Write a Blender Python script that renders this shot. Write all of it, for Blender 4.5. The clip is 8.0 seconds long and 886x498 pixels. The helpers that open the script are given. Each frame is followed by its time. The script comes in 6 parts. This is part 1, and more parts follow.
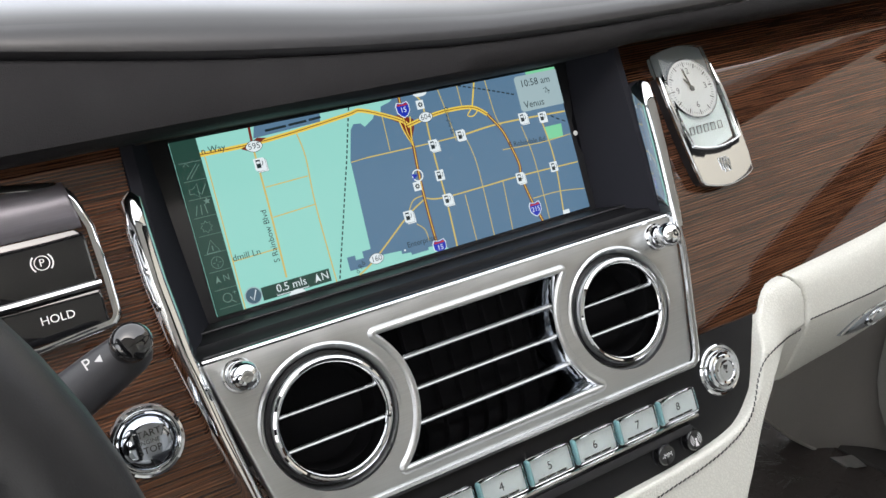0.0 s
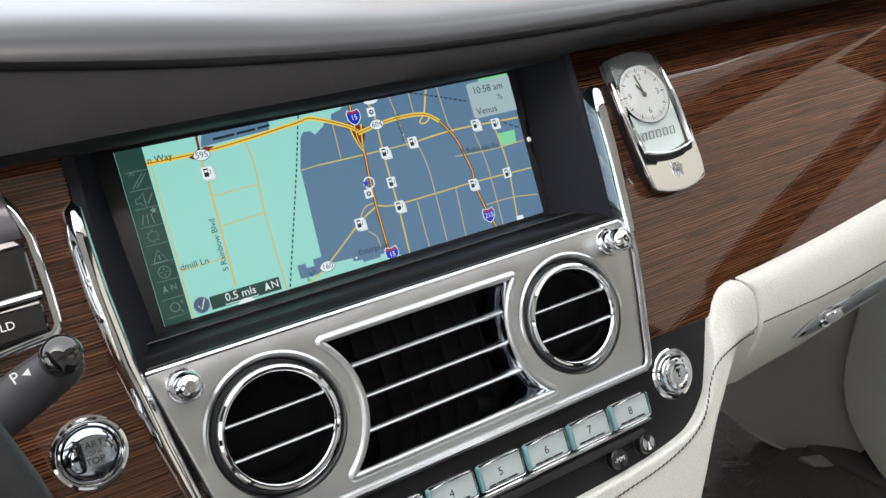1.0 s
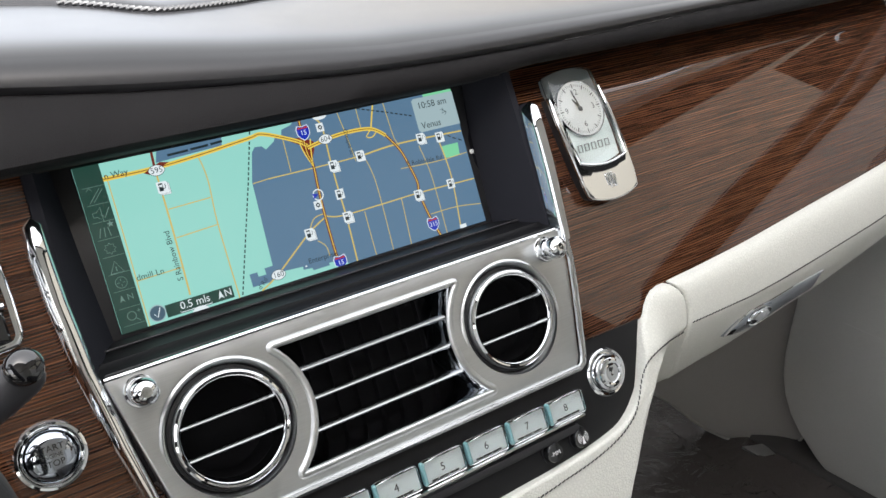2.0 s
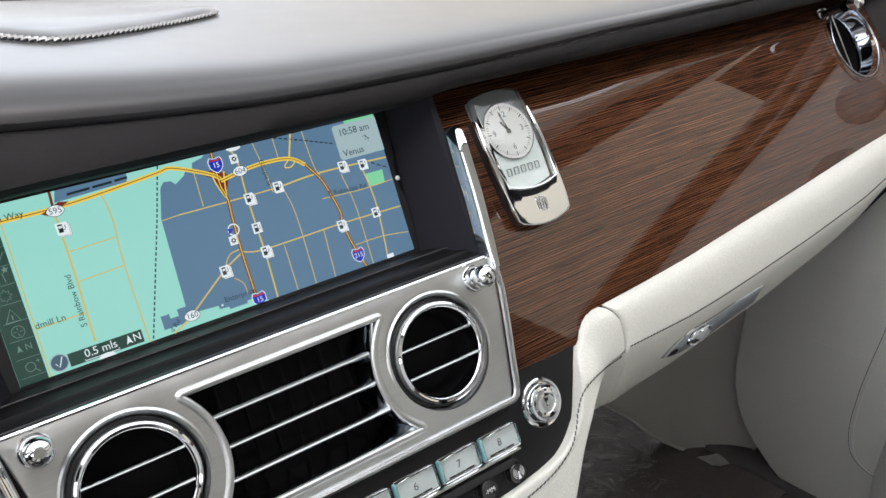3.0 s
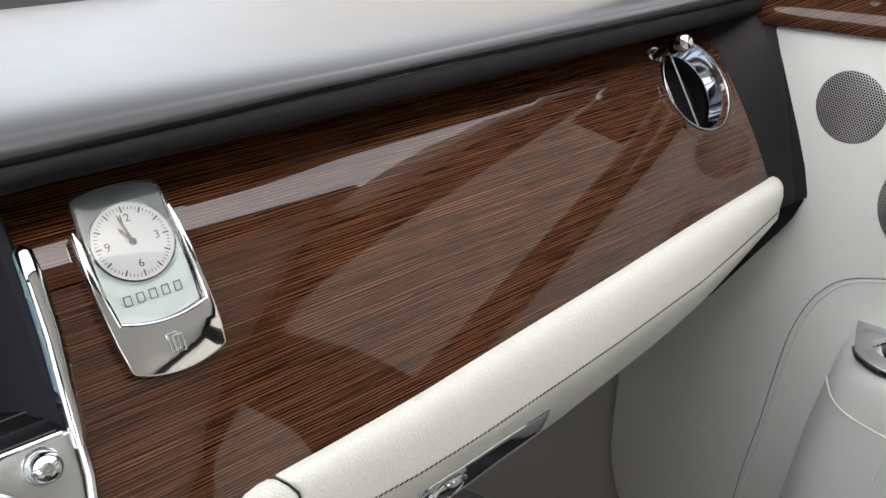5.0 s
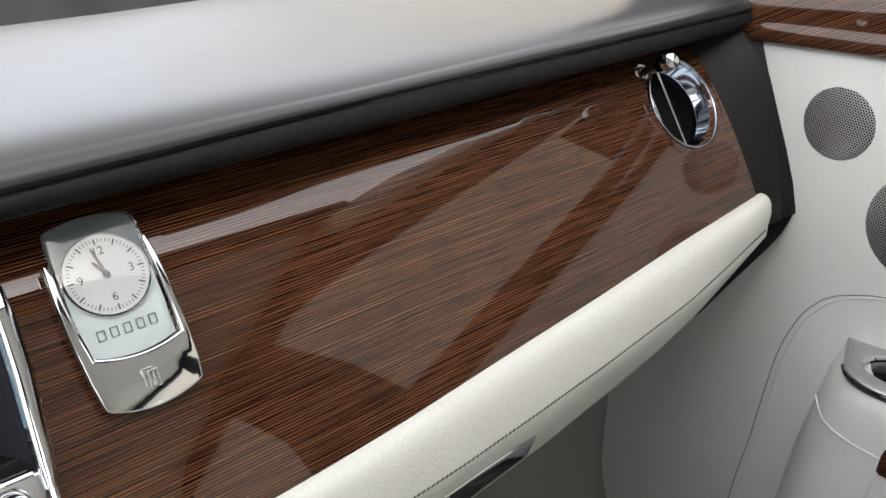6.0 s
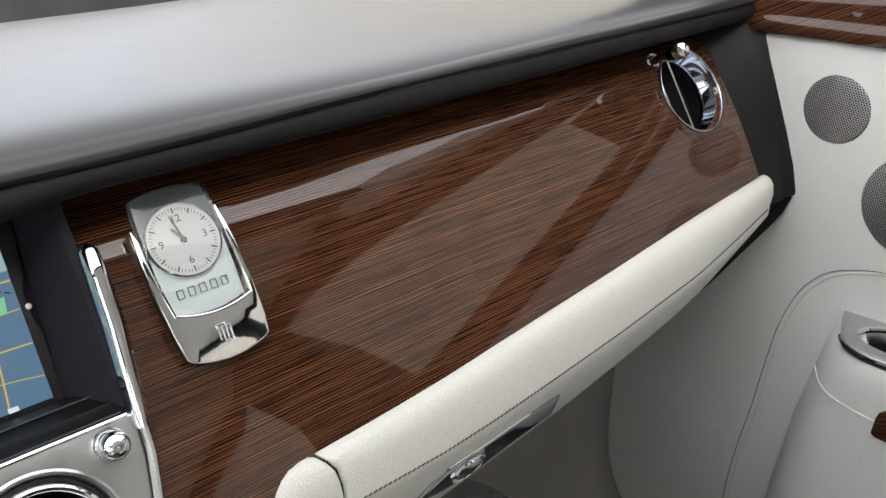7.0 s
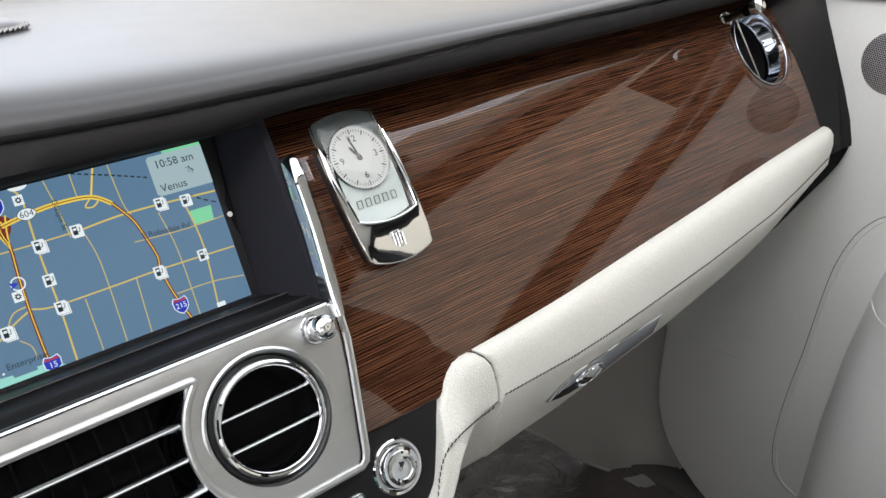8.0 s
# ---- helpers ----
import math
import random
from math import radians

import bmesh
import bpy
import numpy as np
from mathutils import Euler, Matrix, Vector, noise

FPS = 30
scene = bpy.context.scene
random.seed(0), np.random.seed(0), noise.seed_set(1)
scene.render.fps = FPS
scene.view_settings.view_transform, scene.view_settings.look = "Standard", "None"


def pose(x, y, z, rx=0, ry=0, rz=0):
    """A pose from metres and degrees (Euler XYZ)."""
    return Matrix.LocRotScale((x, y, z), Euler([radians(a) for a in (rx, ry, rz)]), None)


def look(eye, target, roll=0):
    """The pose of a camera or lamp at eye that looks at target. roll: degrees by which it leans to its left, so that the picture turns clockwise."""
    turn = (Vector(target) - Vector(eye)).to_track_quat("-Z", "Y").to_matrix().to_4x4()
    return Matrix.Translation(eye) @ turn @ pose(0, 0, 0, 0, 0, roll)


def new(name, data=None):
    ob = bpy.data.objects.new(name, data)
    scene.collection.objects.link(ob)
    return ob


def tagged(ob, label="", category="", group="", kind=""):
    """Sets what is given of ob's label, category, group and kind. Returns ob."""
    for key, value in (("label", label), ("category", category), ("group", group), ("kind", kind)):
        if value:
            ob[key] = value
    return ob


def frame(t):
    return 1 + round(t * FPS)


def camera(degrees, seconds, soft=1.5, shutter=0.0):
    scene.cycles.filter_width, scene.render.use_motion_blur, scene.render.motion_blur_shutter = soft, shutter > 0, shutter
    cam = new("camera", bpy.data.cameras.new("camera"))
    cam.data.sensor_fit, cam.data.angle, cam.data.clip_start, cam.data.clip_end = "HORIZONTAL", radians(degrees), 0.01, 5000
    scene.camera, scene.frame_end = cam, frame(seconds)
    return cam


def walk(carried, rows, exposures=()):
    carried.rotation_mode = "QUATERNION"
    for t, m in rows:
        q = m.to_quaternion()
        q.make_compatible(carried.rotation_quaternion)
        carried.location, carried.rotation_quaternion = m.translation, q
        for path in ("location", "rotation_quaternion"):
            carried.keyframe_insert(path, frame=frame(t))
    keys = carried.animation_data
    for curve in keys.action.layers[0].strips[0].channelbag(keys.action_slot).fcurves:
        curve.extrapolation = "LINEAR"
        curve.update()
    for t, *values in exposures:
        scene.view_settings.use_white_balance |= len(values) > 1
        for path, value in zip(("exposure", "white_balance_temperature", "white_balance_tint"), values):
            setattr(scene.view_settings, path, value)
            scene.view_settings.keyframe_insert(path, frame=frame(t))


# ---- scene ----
# DASH: the dashboard's own axes. x to the passenger, y into the dash, z up along the
# navigation screen, which leans back; origin at the screen's centre.
DASH = pose(0, 0, 0.65, -22.0, 0, 0)
cam = camera(54.62, 8.0)
EXPO = 1.18
ROWS = [
    (0.0, -0.2109, -0.4498, -0.0171, -26.544, -3.226, -14.932),
    (0.5, -0.2020, -0.4521, -0.0182, -27.017, -3.161, -15.216),
    (1.0, -0.1957, -0.4587, -0.0196, -27.742, -3.327, -15.331),
    (1.2, -0.1954, -0.4652, -0.0153, -28.051, -4.073, -15.151),
    (2.3, -0.1981, -0.4934, -0.0127, -30.832, -4.417, -16.058),
    (2.5, -0.1909, -0.4911, -0.0148, -31.442, -4.090, -16.665),
    (3.0, -0.1643, -0.4869, -0.0065, -32.421, -4.566, -16.897),
    (3.5, -0.1192, -0.4790, 0.0003, -32.689, -4.578, -16.977),
    (4.0, -0.0415, -0.4727, 0.0041, -32.966, -4.677, -16.951),
    (4.5, 0.0376, -0.4554, 0.0019, -33.308, -4.816, -17.037),
    (5.0, 0.0886, -0.4589, -0.0030, -33.760, -4.757, -17.228),
    (5.2, 0.1028, -0.4588, -0.0022, -33.849, -4.679, -17.247),
    (6.3, 0.1003, -0.4587, 0.0102, -34.426, -4.804, -17.531),
    (6.5, 0.0938, -0.4626, 0.0096, -34.593, -4.970, -17.508),
    (7.0, 0.0505, -0.4793, 0.0059, -34.598, -5.220, -17.534),
    (7.5, -0.0085, -0.4707, -0.0040, -35.058, -5.147, -17.937),
    (8.0, -0.0699, -0.4696, -0.0083, -35.260, -5.404, -17.933),
]
walk(cam, [(t, DASH @ pose(x, y, z, 90 + pitch, 0, yaw) @ pose(0, 0, 0, 0, 0, roll)) for t, x, y, z, yaw, pitch, roll in ROWS], ((0.0, EXPO, 6150, 8), (4.5, EXPO - 0.02, 6150, 8), (6.4, EXPO - 0.15, 6200, 8), (7.0, EXPO - 0.18, 6200, 8), (7.5, EXPO - 0.07, 6150, 8), (8.0, EXPO, 6150, 8)))

# ---- world and light ----
world = bpy.data.worlds.new("sky")
scene.world = world
world.use_nodes = True
wn = world.node_tree.nodes
sky = wn.new("ShaderNodeTexSky")
sky.sky_type, sky.sun_disc = "NISHITA", False
sky.sun_elevation, sky.sun_rotation = radians(38), radians(193)
sky.dust_density, sky.air_density = 6.0, 0.5
# an even white haze over the clear sky
haze = wn.new("ShaderNodeMix")
haze.data_type, haze.blend_type = "RGBA", "ADD"
haze.inputs["Factor"].default_value = 1.0
haze.inputs[7].default_value = (7.5, 7.1, 6.5, 1)
world.node_tree.links.new(sky.outputs[0], haze.inputs[6])
world.node_tree.links.new(haze.outputs[2], wn["Background"].inputs[0])
wn["Background"].inputs[1].default_value = 0.14
sun = new("sun", bpy.data.lights.new("sun", "SUN"))
sun.data.energy, sun.data.angle, sun.data.color = 4.5, radians(2), (1.0, 0.95, 0.88)
sun.matrix_world = look((-1.77, -7.68, 6.16), (0, 0, 0))


# ---- materials ----
def material(name, colour, rough=0.5, metal=0.0, coat=0.0, coat_rough=0.03, emit=0.0, sheen=0.0):
    m = bpy.data.materials.new(name)
    m.use_nodes = True
    b = m.node_tree.nodes["Principled BSDF"]
    b.inputs["Base Color"].default_value = (*colour, 1)
    b.inputs["Roughness"].default_value = rough
    b.inputs["Metallic"].default_value = metal
    b.inputs["Coat Weight"].default_value = coat
    b.inputs["Coat Roughness"].default_value = coat_rough
    b.inputs["Sheen Weight"].default_value = sheen
    if rough > 0.89:
        b.inputs["Specular IOR Level"].default_value = 0.1
    if emit:
        b.inputs["Emission Color"].default_value = (*colour, 1)
        b.inputs["Emission Strength"].default_value = emit
    return m


def nodes_of(m):
    nt = m.node_tree
    return nt, nt.nodes, nt.links, nt.nodes["Principled BSDF"]


def coords(nt, scale):
    tc, mp = nt.nodes.new("ShaderNodeTexCoord"), nt.nodes.new("ShaderNodeMapping")
    mp.inputs["Scale"].default_value = scale
    nt.links.new(tc.outputs["Object"], mp.inputs["Vector"])
    return mp.outputs[0]


def noise_tex(nt, vec, scale, detail=3.0, rough=0.5, distort=0.0):
    n = nt.nodes.new("ShaderNodeTexNoise")
    n.inputs["Scale"].default_value = scale
    n.inputs["Detail"].default_value = detail
    n.inputs["Roughness"].default_value = rough
    n.inputs["Distortion"].default_value = distort
    nt.links.new(vec, n.inputs["Vector"])
    return n.outputs["Fac"]


def ramp(nt, fac, stops):
    r = nt.nodes.new("ShaderNodeValToRGB")
    el = r.color_ramp.elements
    while len(el) < len(stops):
        el.new(0.5)
    for e, (p, c) in zip(el, stops):
        e.position, e.color = p, (*c, 1)
    nt.links.new(fac, r.inputs[0])
    return r.outputs[0]


def mixc(nt, fac, a, b, mode="MIX"):
    n = nt.nodes.new("ShaderNodeMix")
    n.data_type, n.blend_type = "RGBA", mode
    for s, v in ((n.inputs["Factor"], fac), (n.inputs[6], a), (n.inputs[7], b)):
        if isinstance(v, (int, float, tuple)):
            s.default_value = v
        else:
            nt.links.new(v, s)
    return n.outputs[2]


def bump(nt, height, strength, dist):
    n = nt.nodes.new("ShaderNodeBump")
    n.inputs["Strength"].default_value, n.inputs["Distance"].default_value = strength, dist
    nt.links.new(height, n.inputs["Height"])
    return n.outputs[0]


def leather(name, colour, dark, rough=0.48, grain=900.0, deep=0.0005, strength=0.5, drift=0.07):
    """Grained hide: pebbles and fine creases, a slow drift of tone."""
    m = material(name, colour, rough)
    nt, n, l, b = nodes_of(m)
    v = coords(nt, (1, 1, 1))
    vo = n.new("ShaderNodeTexVoronoi")
    vo.feature = "DISTANCE_TO_EDGE"
    vo.inputs["Scale"].default_value = grain
    warp = n.new("ShaderNodeVectorMath")
    nz = n.new("ShaderNodeTexNoise")
    nz.inputs["Scale"].default_value = grain * 0.6
    l.new(v, nz.inputs["Vector"])
    sc = n.new("ShaderNodeVectorMath")
    sc.operation = "SCALE"
    sc.inputs["Scale"].default_value = 1.6 / grain
    l.new(nz.outputs["Color"], sc.inputs[0])
    warp.operation = "ADD"
    l.new(v, warp.inputs[0]), l.new(sc.outputs[0], warp.inputs[1])
    l.new(warp.outputs[0], vo.inputs["Vector"])
    cells = ramp(nt, vo.outputs["Distance"], [(0.0, (0, 0, 0)), (0.25, (1, 1, 1))])
    slow = noise_tex(nt, v, 9, 4)
    tone = mixc(nt, slow, (*dark, 1), (*colour, 1))
    l.new(mixc(nt, 0.10, tone, cells, "MULTIPLY"), b.inputs["Base Color"])
    l.new(bump(nt, cells, strength, deep), b.inputs["Normal"])
    rr = ramp(nt, noise_tex(nt, v, 40, 3), [(0.3, (rough - drift,) * 3), (0.7, (rough + drift,) * 3)])
    l.new(rr, b.inputs["Roughness"])
    return m


def veneer(name, along=(0.9, 10.0, 620.0)):
    """Dark open-grained veneer: long fine light and dark growth lines along one axis under thick lacquer."""
    m = material(name, (0.1, 0.05, 0.02), 0.45, coat=1.0, coat_rough=0.0)
    nt, n, l, b = nodes_of(m)
    b.inputs["Specular IOR Level"].default_value = 0.0
    b.inputs["Coat IOR"].default_value = 1.60
    v = coords(nt, (1, 1, 1))
    mv = n.new("ShaderNodeMapping")
    mv.inputs["Scale"].default_value = along
    l.new(v, mv.inputs["Vector"])

    def moved(vec, by, mode):
        q = n.new("ShaderNodeVectorMath")
        q.operation = mode
        l.new(vec, q.inputs[0])
        if isinstance(by, tuple):
            q.inputs[1].default_value = by
        else:
            l.new(by, q.inputs[1])
        return q.outputs[0]

    warp = n.new("ShaderNodeTexNoise")
    warp.inputs["Scale"].default_value, warp.inputs["Detail"].default_value = 6.0, 2.0
    l.new(v, warp.inputs["Vector"])
    add = moved(mv.outputs[0], moved(warp.outputs["Color"], (0.0, 0.0, 1.6), "MULTIPLY"), "ADD")
    part_z = n.new("ShaderNodeSeparateXYZ")
    l.new(add, part_z.inputs[0])
    ring = n.new("ShaderNodeMath")
    ring.operation = "MULTIPLY"
    ring.inputs[1].default_value = 2 * math.pi * 0.97
    l.new(part_z.outputs["Z"], ring.inputs[0])
    wander = n.new("ShaderNodeMath")
    wander.operation = "MULTIPLY_ADD"
    wander.inputs[1].default_value = 7.0
    l.new(noise_tex(nt, moved(add, (3.0, 0.1, 0.40), "MULTIPLY"), 1.0, 2, 0.5), wander.inputs[0])
    l.new(ring.outputs[0], wander.inputs[2])
    wave = n.new("ShaderNodeMath")
    wave.operation = "SINE"
    l.new(wander.outputs[0], wave.inputs[0])
    grown = ramp(nt, wave.outputs[0], [(0.0, (0, 0, 0)), (0.30, (0.10, 0.10, 0.10)), (0.95, (1, 1, 1))])
    fine = noise_tex(nt, moved(add, (6.0, 0.1, 3.4), "MULTIPLY"), 1.0, 1, 0.5)
    wide = noise_tex(nt, moved(add, (2.0, 0.1, 0.22), "MULTIPLY"), 1.0, 2, 0.55)
    pores = noise_tex(nt, moved(add, (30.0, 0.1, 3.2), "MULTIPLY"), 1.0, 0, 0.4)
    worn = noise_tex(nt, moved(add, (13.0, 0.1, 0.9), "MULTIPLY"), 1.0, 1, 0.5)
    flame = noise_tex(nt, v, 5.0, 2, 0.5)
    base = ramp(nt, fine, [(0.34, (0.021, 0.0080, 0.0046)), (0.50, (0.045, 0.0190, 0.0102)), (0.64, (0.082, 0.037, 0.0192))])
    bright = mixc(nt, ramp(nt, worn, [(0.36, (0.10, 0.10, 0.10)), (0.62, (0.85, 0.85, 0.85))]), (0, 0, 0, 1), grown)
    col = mixc(nt, bright, base, (0.180, 0.083, 0.041, 1))
    col = mixc(nt, 0.9, col, ramp(nt, pores, [(0.37, (0.42, 0.34, 0.32)), (0.45, (1, 1, 1))]), "MULTIPLY")
    col = mixc(nt, 1.0, col, ramp(nt, wide, [(0.34, (0.86, 0.84, 0.83)), (0.62, (1.08, 1.07, 1.06))]), "MULTIPLY")
    col = mixc(nt, 0.6, col, ramp(nt, flame, [(0.35, (0.80, 0.74, 0.72)), (0.65, (1.16, 1.14, 1.10))]), "MULTIPLY")
    l.new(col, b.inputs["Base Color"])
    l.new(bump(nt, noise_tex(nt, v, 22, 2), 0.005, 0.002), b.inputs["Coat Normal"])
    return m


def brushed(name, colour, rough, scale=(30, 200, 2500), metal=1.0):
    m = material(name, colour, rough, metal)
    nt, n, l, b = nodes_of(m)
    f = noise_tex(nt, coords(nt, scale), 1.0, 3)
    l.new(ramp(nt, f, [(0.3, tuple(c * 0.9 for c in colour)), (0.7, colour)]), b.inputs["Base Color"])
    g = noise_tex(nt, coords(nt, (1, 1, 1)), 60, 3)
    l.new(ramp(nt, g, [(0.3, (rough * 0.85,) * 3), (0.7, (rough * 1.2,) * 3)]), b.inputs["Roughness"])
    l.new(bump(nt, f, 0.06, 0.0004), b.inputs["Normal"])
    return m


def plastic(name, colour, rough, grain=1500.0, strength=0.15):
    m = material(name, colour, rough)
    nt, n, l, b = nodes_of(m)
    v = coords(nt, (1, 1, 1))
    l.new(bump(nt, noise_tex(nt, v, grain, 2), strength, 0.0003), b.inputs["Normal"])
    l.new(ramp(nt, noise_tex(nt, v, 25, 4), [(0.3, (rough * 0.85,) * 3), (0.75, (rough * 1.2,) * 3)]), b.inputs["Roughness"])
    return m


CREAM = leather("cream_leather", (0.73, 0.725, 0.665), (0.69, 0.685, 0.625), 0.36, 480, 0.0008, 0.32, 0.03)
CREAM_SOFT = leather("cream_leather_fine", (0.78, 0.775, 0.74), (0.74, 0.735, 0.70), 0.5, 900, 0.0004, 0.35)
TAUPE = leather("taupe_leather", (0.50, 0.48, 0.45), (0.46, 0.44, 0.41), 0.5, 900, 0.0004, 0.3)
BLACK_HIDE = leather("black_leather", (0.014, 0.0135, 0.0145), (0.010, 0.0095, 0.0105), 0.6, 1100, 0.0003, 0.35)
BLACK_HIDE.node_tree.nodes["Principled BSDF"].inputs["Specular IOR Level"].default_value = 0.15
RIM_HIDE = leather("black_rim_leather", (0.018, 0.018, 0.020), (0.012, 0.012, 0.013), 0.42, 1000, 0.0003, 0.15)
RIM_HIDE.node_tree.nodes["Principled BSDF"].inputs["Specular IOR Level"].default_value = 0.4
TOP_HIDE = leather("black_dash_leather", (0.022, 0.022, 0.025), (0.019, 0.019, 0.021), 0.33, 1300, 0.0002, 0.04, 0.01)
TOP_HIDE.node_tree.nodes["Principled BSDF"].inputs["Coat Weight"].default_value = 0.54
TOP_HIDE.node_tree.nodes["Principled BSDF"].inputs["Coat Roughness"].default_value = 0.33
TOP_HIDE.node_tree.nodes["Principled BSDF"].inputs["Coat IOR"].default_value = 1.52
TOP_HIDE.node_tree.nodes["Principled BSDF"].inputs["Specular IOR Level"].default_value = 0.2
WOOD = veneer("dark_veneer")
DOOR_WOOD = veneer("dark_door_veneer", (0.9, 0.9, 520.0))
CHROME = material("chrome", (0.74, 0.755, 0.77), 0.04, 1.0)
CHROME_SOFT = material("satin_chrome", (0.66, 0.67, 0.675), 0.14, 1.0)
SLAT = material("slat_chrome", (0.44, 0.445, 0.445), 0.16, 1.0)
SATIN = brushed("satin_aluminium", (0.57, 0.58, 0.578), 0.34)
# chrome with dark reflections put into its base colour
DARKENED_CHROME = material("darkened_chrome", (0.42, 0.45, 0.50), 0.08, 1.0)
BLACK = plastic("black_trim", (0.014, 0.014, 0.016), 0.42)
BLACK_FINE = plastic("black_facing", (0.018, 0.018, 0.020), 0.5, 2200)
CHARCOAL = plastic("charcoal_pillar_trim", (0.011, 0.0105, 0.011), 0.55, 1500)
CHARCOAL.node_tree.nodes["Principled BSDF"].inputs["Specular IOR Level"].default_value = 0.18
GLOSS = material("gloss_black", (0.006, 0.006, 0.007), 0.06, 0.0, 1.0)
BAY = plastic("bay_facing", (0.023, 0.0235, 0.029), 0.8, 1800)
BAY.node_tree.nodes["Principled BSDF"].inputs["Specular IOR Level"].default_value = 0.0
LEDGE = plastic("black_ledge", (0.0065, 0.0065, 0.0075), 0.45, 1800)
LEDGE.node_tree.nodes["Principled BSDF"].inputs["Specular IOR Level"].default_value = 0.25
VOID = material("dark_duct", (0.007, 0.007, 0.008), 0.9)
THREAD = material("dark_thread", (0.020, 0.020, 0.022), 0.8)
BRAID = plastic("grey_braid", (0.10, 0.10, 0.105), 0.5, 900)
WHITE_INK = material("white_print", (0.80, 0.80, 0.80), 0.5)
GREY_INK = material("grey_print", (0.10, 0.10, 0.10), 0.5)
FACE = material("clock_face_white", (0.90, 0.91, 0.90), 0.45)
# grey that stands in for dark reflections in the clock's upper crystal
DIMMED_PLATE = material("dimmed_plate", (0.14, 0.16, 0.165), 0.16)
FROST = material("frosted_plate", (0.84, 0.90, 0.90), 0.30)
CARPET = material("dark_mat_under_film", (0.072, 0.063, 0.060), 0.10, 0.0, 0.8, 0.04)
film_nt, film_n, film_l, film_b = nodes_of(CARPET)
film_v = coords(film_nt, (1, 1, 1))
film_crease = bump(film_nt, noise_tex(film_nt, film_v, 26, 4, 0.55, 1.2), 0.9, 0.008)
film_l.new(film_crease, film_b.inputs["Normal"])
film_l.new(film_crease, film_b.inputs["Coat Normal"])
film_l.new(ramp(film_nt, noise_tex(film_nt, film_v, 9, 3), [(0.35, (0.05, 0.05, 0.05)), (0.65, (0.22, 0.22, 0.22))]), film_b.inputs["Roughness"])


def glass(name, colour=(1, 1, 1), rough=0.0, ior=1.45):
    m = material(name, colour, rough)
    b = m.node_tree.nodes["Principled BSDF"]
    b.inputs["Transmission Weight"].default_value = 1.0
    b.inputs["IOR"].default_value = ior
    return m


CRYSTAL = glass("clear_crystal", (0.97, 1.0, 0.99), 0.0, 1.5)
KEY_BACK = material("key_backing", (0.88, 0.92, 0.92), 0.4)
KEY_GLASS = glass("key_glass", (0.97, 1.0, 0.998), 0.0)
KEY_EDGE = material("aqua_glass_edge", (0.36, 0.66, 0.70), 0.12, 0.0, 1.0)


def grille_material():
    """Punched metal: round holes in a staggered field, lying across y and z."""
    m = material("punched_grille", (0.25, 0.25, 0.26), 0.35, 0.9)
    nt, n, l, b = nodes_of(m)
    sep = n.new("ShaderNodeSeparateXYZ")
    l.new(coords(nt, (1, 1, 1)), sep.inputs[0])
    pitch = 0.0023

    def wave(terms):
        total = None
        for out, k in terms:
            q = n.new("ShaderNodeMath")
            q.operation = "MULTIPLY"
            q.inputs[1].default_value = k
            l.new(out, q.inputs[0])
            if total is None:
                total = q.outputs[0]
            else:
                w = n.new("ShaderNodeMath")
                w.operation = "ADD"
                l.new(total, w.inputs[0]), l.new(q.outputs[0], w.inputs[1])
                total = w.outputs[0]
        c = n.new("ShaderNodeMath")
        c.operation = "COSINE"
        l.new(total, c.inputs[0])
        return c.outputs[0]

    k = 4 * math.pi / (pitch * math.sqrt(3))
    y, z = sep.outputs["Y"], sep.outputs["Z"]
    field = None
    for a in (0.0, 2 * math.pi / 3, 4 * math.pi / 3):
        w = wave([(y, k * math.cos(a)), (z, k * math.sin(a))])
        if field is None:
            field = w
        else:
            s = n.new("ShaderNodeMath")
            s.operation = "ADD"
            l.new(field, s.inputs[0]), l.new(w, s.inputs[1])
            field = s.outputs[0]
    unit = n.new("ShaderNodeMapRange")
    unit.inputs["From Min"].default_value, unit.inputs["From Max"].default_value = -1.5, 3.0
    l.new(field, unit.inputs["Value"])
    holes = ramp(nt, unit.outputs[0], [(0.22, (0.62, 0.62, 0.63)), (0.30, (0.004, 0.004, 0.004))])
    l.new(holes, b.inputs["Base Color"])
    l.new(bump(nt, holes, 0.8, 0.0006), b.inputs["Normal"])
    return m


GRILLE = grille_material()


def screen_ink(name, colour, gain=1.0):
    """A lit colour of the display."""
    m = material("display_" + name, (0.004, 0.004, 0.004), 0.35)
    b = m.node_tree.nodes["Principled BSDF"]
    b.inputs["Emission Color"].default_value = (*colour, 1)
    b.inputs["Emission Strength"].default_value = gain * 0.5 ** EXPO
    return m


# ---- mesh helpers ----
ORIGIN = {}


def thing(name, p, label, category, group="", kind=""):
    e = new(name)
    e.empty_display_size = 0.02
    e.matrix_world = DASH @ Matrix.Translation(p)
    ORIGIN[e] = Vector(p)
    return tagged(e, label, category, group, kind)


def part(name, bm, mat, parent, label="", smooth=True, sharp=35):
    """Links a bmesh, given in the dashboard's axes, as one mesh under a thing or part."""
    p = ORIGIN[parent]
    bmesh.ops.translate(bm, verts=bm.verts, vec=-p)
    return finish(name, bm, mat, parent, p, label, smooth, sharp)


